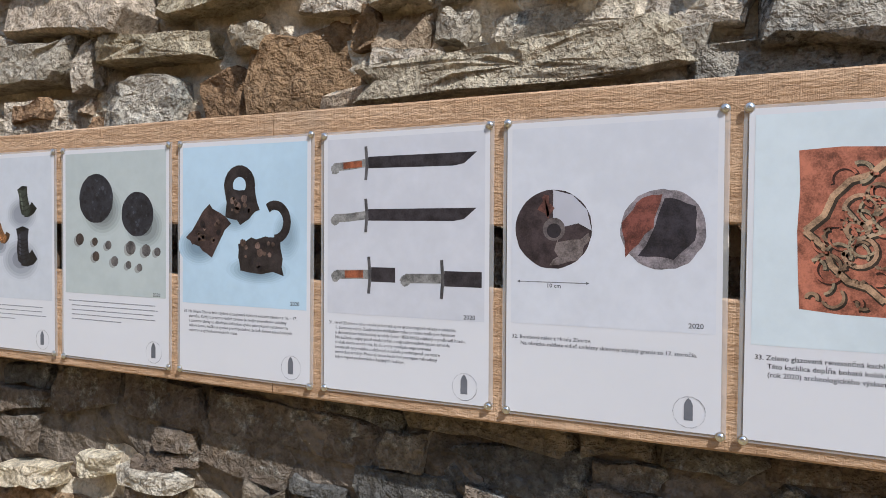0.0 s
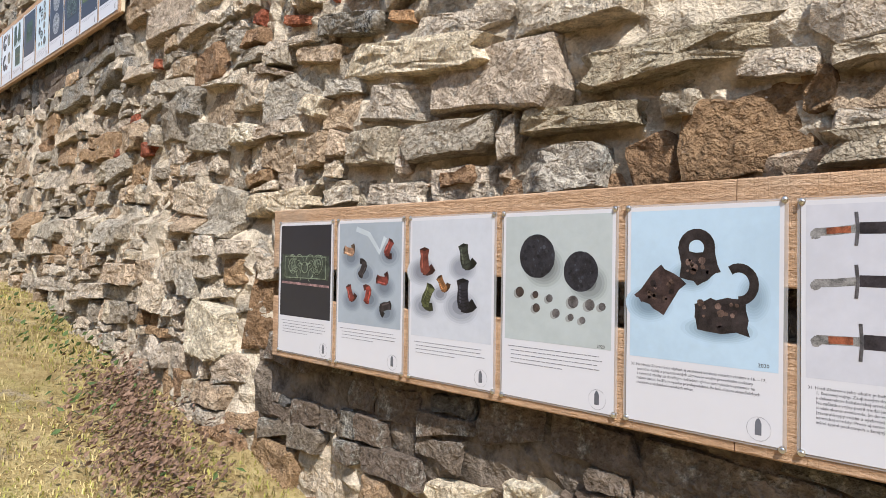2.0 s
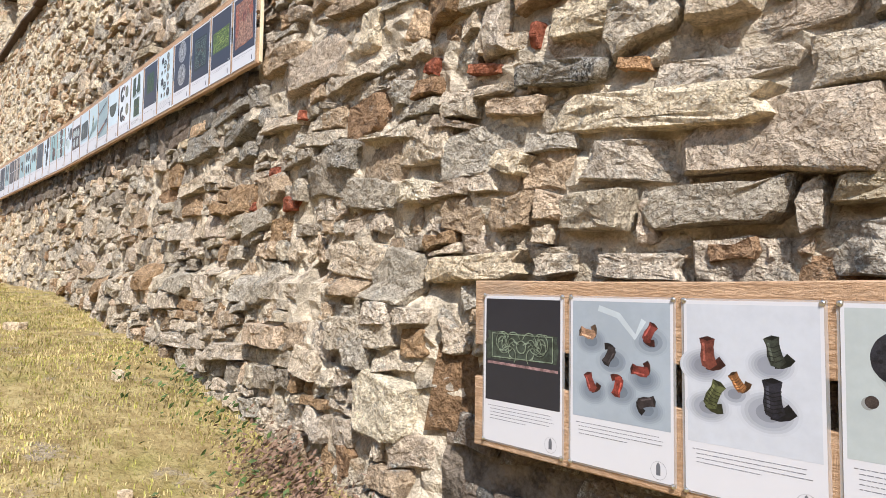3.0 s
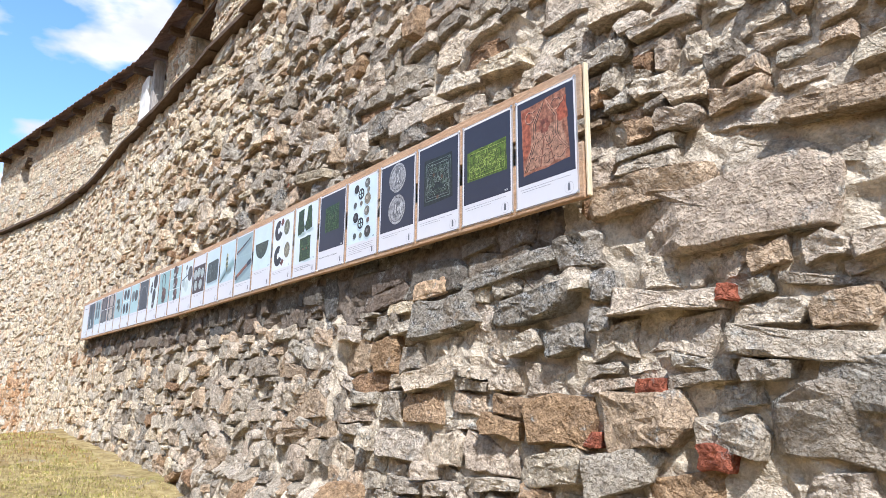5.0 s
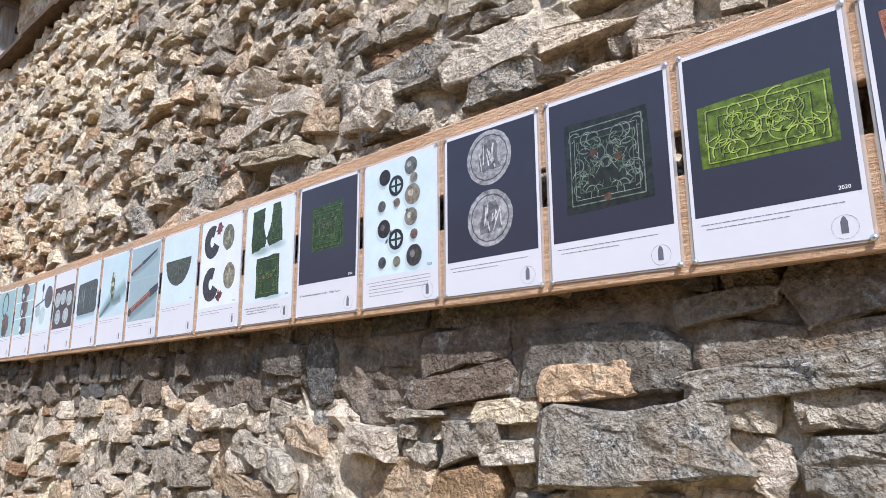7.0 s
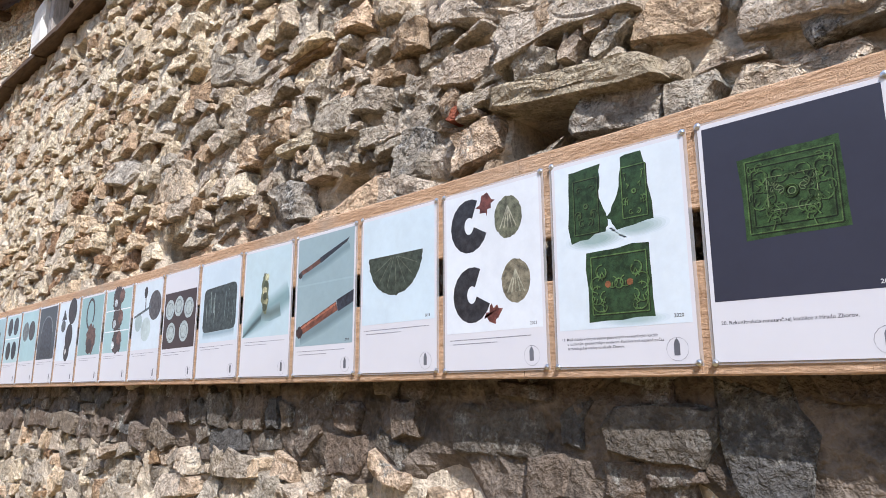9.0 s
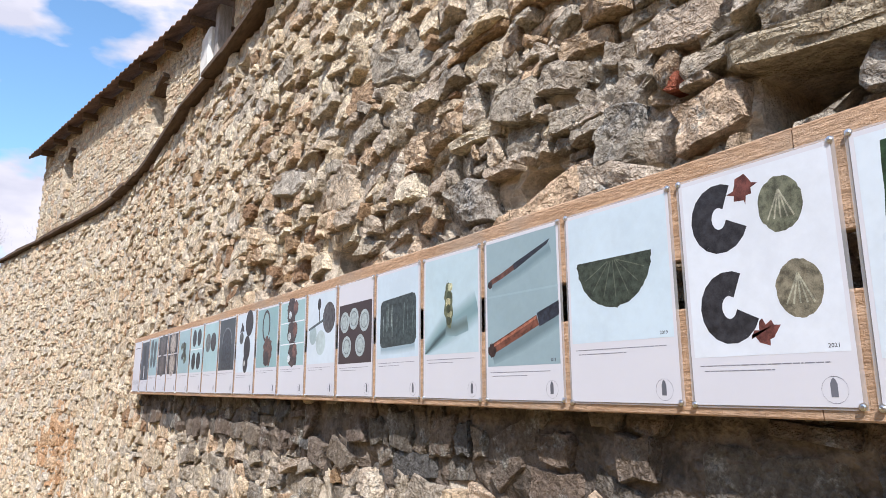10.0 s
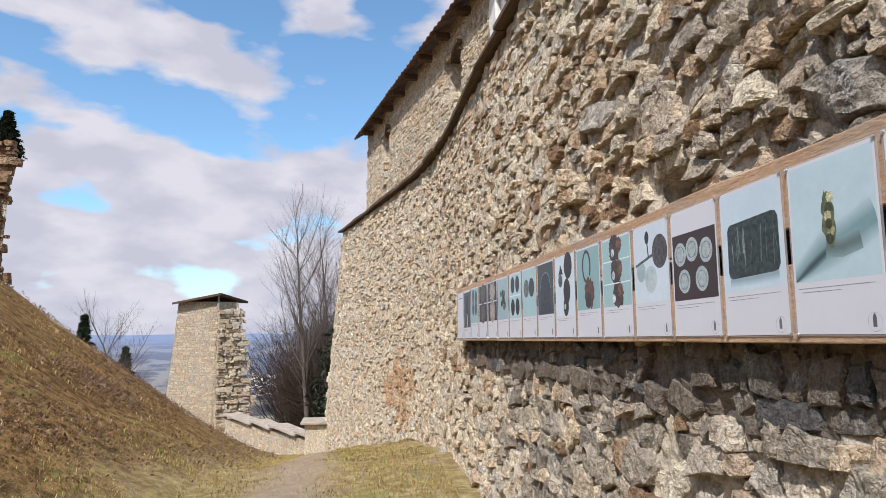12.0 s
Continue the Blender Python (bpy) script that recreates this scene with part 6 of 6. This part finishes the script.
def all_panels():
    for k in range(26, 34):
        info_panel(k, -0.687 - (31 - k) * PITCH + PITCH / 2, 0.9095, 1.452, 0, "sheets on the low board")
    for k in range(0, 26):
        x = -4.474 - (25 - k) * PITCH + PITCH / 2
        slope = (bent(x + 0.1) - bent(x - 0.1)) / 0.2
        info_panel(k, x, 1.0505 + bent(x), 3.1015, math.degrees(math.atan(slope)), "sheets on the high board")


# ---- plants ----
def tube(v, f, a, b, ra, rb, n=5):
    d = (b - a).normalized()
    s = d.orthogonal().normalized()
    t = d.cross(s)
    o = len(v)
    for c, r in ((a, ra), (b, rb)):
        for i in range(n):
            w = 2 * math.pi * i / n
            v.append(tuple(c + (s * math.cos(w) + t * math.sin(w)) * r))
    for i in range(n):
        f.append((o + i, o + (i + 1) % n, o + n + (i + 1) % n, o + n + i))


def bare_tree(x, y, height, rng, label, twigs=5, lean=0.0):
    z = float(ground_z(x, y)) - 0.2
    root = thing("bare_tree", label, "tree", pose(x, y, z))
    tv, tf, bv, bf = [], [], [], []

    def grow(at, way, length, radius, depth):
        if depth > twigs or length < 0.16:
            return
        steps = 4 if depth == 0 else 3
        for i in range(steps):
            to = at + way * (length / steps)
            r1 = radius * (1 - 0.35 * (i + 1) / steps)
            v, f = (tv, tf) if depth == 0 else (bv, bf)
            tube(v, f, at, to, radius * (1 - 0.35 * i / steps), r1, 7 if depth == 0 else (5 if depth < 3 else 3))
            at = to
            way = (way + Vector((rng.gauss(0, 0.10), rng.gauss(0, 0.10), rng.gauss(0.04, 0.06)))).normalized()
            if depth > 0 or i > 0:
                for _ in range(2 if depth < 4 else 1):
                    side = Vector((rng.gauss(0, 1), rng.gauss(0, 1), 0.35 + 0.2 * rng.random())).normalized()
                    grow(at, (way * 0.8 + side * (0.55 if depth == 0 else 0.75)).normalized(), length * (rng.uniform(0.28, 0.48) if depth == 0 else rng.uniform(0.42, 0.66)), r1 * rng.uniform(0.35, 0.52), depth + 1)
        grow(at, way, length * 0.62, radius * 0.62, depth + 1)

    grow(Vector((0, 0, 0)), Vector((lean, 0.02, 1)).normalized(), height * 0.48, height * 0.009 + 0.015, 0)
    part("trunk", mesh_of("trunk", tv, tf, BARK, True), root)
    part("crown", mesh_of("crown", bv, bf, BARK, True), root)


def conifer(x, y, height, rng, label, z=None):
    z = float(ground_z(x, y)) - 0.2 if z is None else z
    root = thing("conifer", label, "tree", pose(x, y, z))
    v, f = [], []
    tube(v, f, Vector((0, 0, 0)), Vector((0, 0, height * 0.97)), height * 0.018, 0.01, 6)
    part("trunk", mesh_of("trunk", v, f, BARK), root)
    v, f = [], []
    h = height * 0.14
    while h < height:
        reach = (height - h) * 0.33 + 0.06
        for k in range(12):
            a = 2 * math.pi * k / 12 + rng.random()
            ln = reach * rng.uniform(0.6, 1.1)
            for s in range(7):
                t = (s + 0.6) / 7
                c = Vector((math.cos(a) * ln * t, math.sin(a) * ln * t, h - 0.22 * ln * t * t + height * rng.uniform(-0.012, 0.012)))
                for _ in range(8):
                    w = Vector((rng.gauss(0, 1), rng.gauss(0, 1), rng.gauss(0.0, 0.7))).normalized() * (0.03 + 0.12 * ln * (1 - t) + 0.016 * height)
                    u = w.orthogonal().normalized() * w.length * 0.22
                    o = len(v)
                    v += [tuple(c - u), tuple(c + u), tuple(c + w)]
                    f.append((o, o + 1, o + 2))
        h += height * 0.032
    part("crown", mesh_of("crown", v, f, NEEDLES), root)


def scrub(x, y, w, h, rng, label, count=900, mat=None):
    """A leafless bush: many thin crooked shoots."""
    z = float(ground_z(x, y)) - 0.1
    root = thing("bush", label, "bush", pose(x, y, z))
    sets = [([], []) for _ in range(9)]
    for i in range(count):
        v, f = sets[i % 9]
        a = Vector((rng.gauss(0, w * 0.25), rng.gauss(0, w * 0.25), 0))
        way = Vector((rng.gauss(0, 0.35), rng.gauss(0, 0.35), 1)).normalized()
        ln = h * rng.uniform(0.3, 1.0)
        b = a + way * ln * 0.6
        c = b + (way + Vector((rng.gauss(0, 0.4), rng.gauss(0, 0.4), 0.1))).normalized() * ln * 0.4
        tube(v, f, a, b, 0.014, 0.010, 3)
        tube(v, f, b, c, 0.010, 0.004, 3)
        for _k in range(3):
            d = b + (c - b) * rng.random()
            tube(v, f, d, d + Vector((rng.gauss(0, 1), rng.gauss(0, 1), rng.gauss(0.3, 0.6))).normalized() * ln * 0.16, 0.006, 0.003, 3)
    for v, f in sets:
        part("branch", mesh_of("branch", v, f, mat or BRUSH), root)


def planting():
    rng = random.Random(5)
    for x, y, h, s in ((-29.5, -1.5, 9.0, 0.02), (-31.5, -0.4, 9.2, -0.03), (-30.5, -1.0, 7.0, 0.0), (-38, -0.9, 10.5, 0.0)):
        bare_tree(x, y, h, rng, "tall leafless grey tree behind the castle wall", 6, s)
    for x, y, h in ((-45.0, -14.5, 10.2), (-52.0, -19.5, 12.5), (-47, -16.8, 9.6), (-60, -17.0, 12.5)):
        conifer(x, y, h, rng, "dark green spruce on the slope below the castle")
    for x, y, w, h in ((-33, -0.9, 1.8, 6.2), (-34.5, -0.2, 3.0, 6.8), (-32.5, 0.2, 2.4, 5.0), (-42, -5.0, 4.0, 1.5), (-47, -13.0, 6, 6.5), (-50, -11, 6, 6.8), (-40, -10.2, 4, 4.6)):
        scrub(x, y, w, h, rng, "dense leafless brown bush on the slope", 2200)
    conifer(-18.5, -6.15, 0.9, rng, "small dark conifer rooted on top of the broken ruin", 6.05)
    conifer(-27.5, 0.35, 7.7, rng, "dark spruce rising behind the castle wall")
    bare_tree(-17.5, -6.0, 2.2, rng, "thin leafless sapling on the grassy mound", 3)
    bare_tree(-46, -12.2, 10.5, rng, "slender leafless tree on the slope below", 5)
    for k in range(30):
        x = -1380 - 14 * k + rng.uniform(-30, 30)
        far_house(x, 0.124 * x + rng.uniform(-32, 32), rng)


def far_house(x, y, rng):
    """A village house far down in the valley."""
    z = float(ground_z(x, y)) - 1.0
    root = thing("village_house", "white village house with a brown roof far below in the valley", "house", pose(x, y, z, 0, 0, rng.uniform(0, 90)), "houses of the village")
    w, d, h = rng.uniform(9, 14), rng.uniform(8, 10), rng.uniform(5, 8)
    part("wall", box_mesh("wall", (-w / 2, -d / 2, 0), (w / 2, d / 2, h), PLASTER), root)
    v = [(-w / 2 - 0.4, -d / 2 - 0.4, h), (w / 2 + 0.4, -d / 2 - 0.4, h), (w / 2 + 0.4, d / 2 + 0.4, h), (-w / 2 - 0.4, d / 2 + 0.4, h), (-w / 2 - 0.4, 0, h + 4), (w / 2 + 0.4, 0, h + 4)]
    part("roof", mesh_of("roof", v, [(3, 2, 1, 0), (0, 1, 5, 4), (2, 3, 4, 5), (0, 4, 3), (1, 2, 5)], TILE), root)


def blades(name, count, region, mat, rng, height, label, lean=0.6):
    """Short grass: one narrow bent blade after another."""
    x = rng.uniform(region[0], region[1], count)
    y = rng.uniform(region[2], region[3], count)
    keep = np.array([noise.noise((a * 1.3, b * 1.3, 0.7)) for a, b in zip(x, y)]) > -0.5 + 0.5 * rng.random(count)
    keep &= (np.abs(y + 0.55) + 0.3 * np.array([noise.noise((a * 1.1, b * 2.3, 3.1)) for a, b in zip(x, y)]) > 0.42 * rng.random(count) ** 0.5) | (x > -9.5) & (rng.random(count) < 0.7)
    x, y = x[keep], y[keep]
    n = len(x)
    z = ground_z(x, y) + np.array([0.045 * noise.noise((a * 1.7, b * 1.7, 0)) + 0.02 * noise.noise((a * 6, b * 6, 0)) for a, b in zip(x, y)])
    a = rng.uniform(0, 2 * math.pi, n)
    h = height * rng.uniform(0.35, 1.1, n)
    dx, dy = np.cos(a), np.sin(a)
    w = (0.0014 + 0.0016 * rng.random(n)) * (1 if height < 0.065 else 1.5)
    tip = np.stack([x + dy * h * lean, y - dx * h * lean, z + h * 0.42], -1)
    mid = np.stack([x + dy * h * lean * 0.35, y - dx * h * lean * 0.35, z + h * 0.38], -1)
    s = np.stack([dx * w, dy * w, 0 * w], -1)
    b = np.stack([x, y, z - 0.006], -1)
    v = np.stack([b - s, b + s, mid + s * 0.8, mid - s * 0.8, tip], 1).reshape(-1, 3)
    o = np.arange(n) * 5
    faces = [(int(i), int(i + 1), int(i + 2), int(i + 3)) for i in o] + [(int(i + 3), int(i + 2), int(i + 4)) for i in o]
    return tagged(part(name, mesh_of(name, v, faces, mat)), label, "grass", kind="stuff")


def litter(name, count, spots, mat, rng, size, label, rise):
    v, f = [], []
    for sx, sy, r in spots:
        for _ in range(count):
            x, y = sx + rng.normal(0, r), sy + rng.normal(0, r * 0.45)
            if y > float(wall_y(x, 1.0)) - 0.07:
                y = float(wall_y(x, 1.0)) - 0.07 - abs(rng.normal(0, 0.06))
            z = float(ground_z(x, y)) + 0.02 + abs(rng.normal(0, rise))
            d = Vector(rng.normal(0, 1, 3)).normalized()
            e = d.orthogonal().normalized()
            g = d.cross(e)
            s = size * rng.uniform(0.5, 1.2)
            c = Vector((x, y, z))
            o = len(v)
            v += [tuple(c - e * s), tuple(c + g * s * 0.5), tuple(c + e * s + d * s * 0.3), tuple(c - g * s * 0.5)]
            f.append((o, o + 1, o + 2, o + 3))
    return tagged(part(name, mesh_of(name, v, f, mat)), label, "leaves", kind="stuff")


def ground_cover():
    rng = np.random.default_rng(77)
    blades("dry_grass", 52000, (-9.5, -2.0, -1.3, 0.98), STRAW, rng, 0.045, "short straw coloured dry grass along the wall")
    blades("green_grass", 34000, (-9.5, -2.0, -1.3, 0.98), GREEN, rng, 0.04, "sparse fresh green grass among the dry grass")
    blades("bank_grass", 110000, (-24.0, -9.5, -6.0, 0.8), BANK, rng, 0.06, "dry yellow grass on the mound and beside the path")
    blades("bank_green", 14000, (-24.0, -9.5, -2.2, 0.8), GREEN, rng, 0.07, "fresh green grass beside the path")
    litter("leaf_litter", 800, [(-2.75, 0.66, 0.2), (-2.45, 0.58, 0.2), (-3.15, 0.74, 0.15)], LITTER, rng, 0.014, "dead brown weeds and leaves at the foot of the wall", 0.05)
    litter("bank_litter", 300, [(-9.5 - 14 * rng.random(), -1.7 - 4.5 * rng.random(), 0.5) for _ in range(70)], LITTER, rng, 0.019, "dead brown leaves strewn over the grassy mound", 0.03)
    blades("bank_straw", 9000, (-24.0, -9.5, -6.0, -1.2), STRAW, rng, 0.07, "long pale straw tufts on the mound")
    litter("weed_leaves", 90, [(-2.9, 0.68, 0.3), (-3.6, 0.72, 0.3), (-4.4, 0.8, 0.3)], IVY, rng, 0.018, "small green weeds at the foot of the wall", 0.04)
    for x, y, s in ((-6.35, 0.35, 0.13), (-4.6, 0.55, 0.05), (-3.2, 0.2, 0.04), (-5.4, 0.1, 0.04)):
        a = np.linspace(0, 2 * math.pi, 9)[:-1]
        poly = np.stack([np.cos(a) * s, np.sin(a) * s * 0.6], -1)
        pts = stone_points(poly, rng, 0.0, (0.03, 0.04), 0.1)
        v = np.stack([pts[:, 0], pts[:, 1], pts[:, 2]], -1)
        ob = part("loose_stone", mesh_of("loose_stone", v, RING + FAN, PALE))
        ob.location = (x, y, float(ground_z(x, y)) + 0.01)
        tagged(ob, "pale loose stone lying in the dry grass", "stone")

# ---- building it ----
rampart()
rampart_cap()
upper_building()
tower()
low_wall()
hill_ruin()
display_board("long rough sawn plank board fixed low on the castle wall", -2.30, 0.28, 0.911, 1.663, 1.241, False, [-0.78], [-2.2, -1.4, -0.5, 0.2])
board2 = display_board("very long rough sawn plank board fixed high on the castle wall", -12.45, -4.147, 1.052, 3.311, 2.892, True, [-10.6, -8.6, -6.45],
                       [-12.3, -10.6, -8.6, -7.0, -5.4])
part("end_batten", box_mesh("end_batten", (-4.142, 1.056, 2.875), (-4.130, 1.076, 3.352), PALEWOOD, 0.003), board2)
all_panels()
planting()
ground_cover()
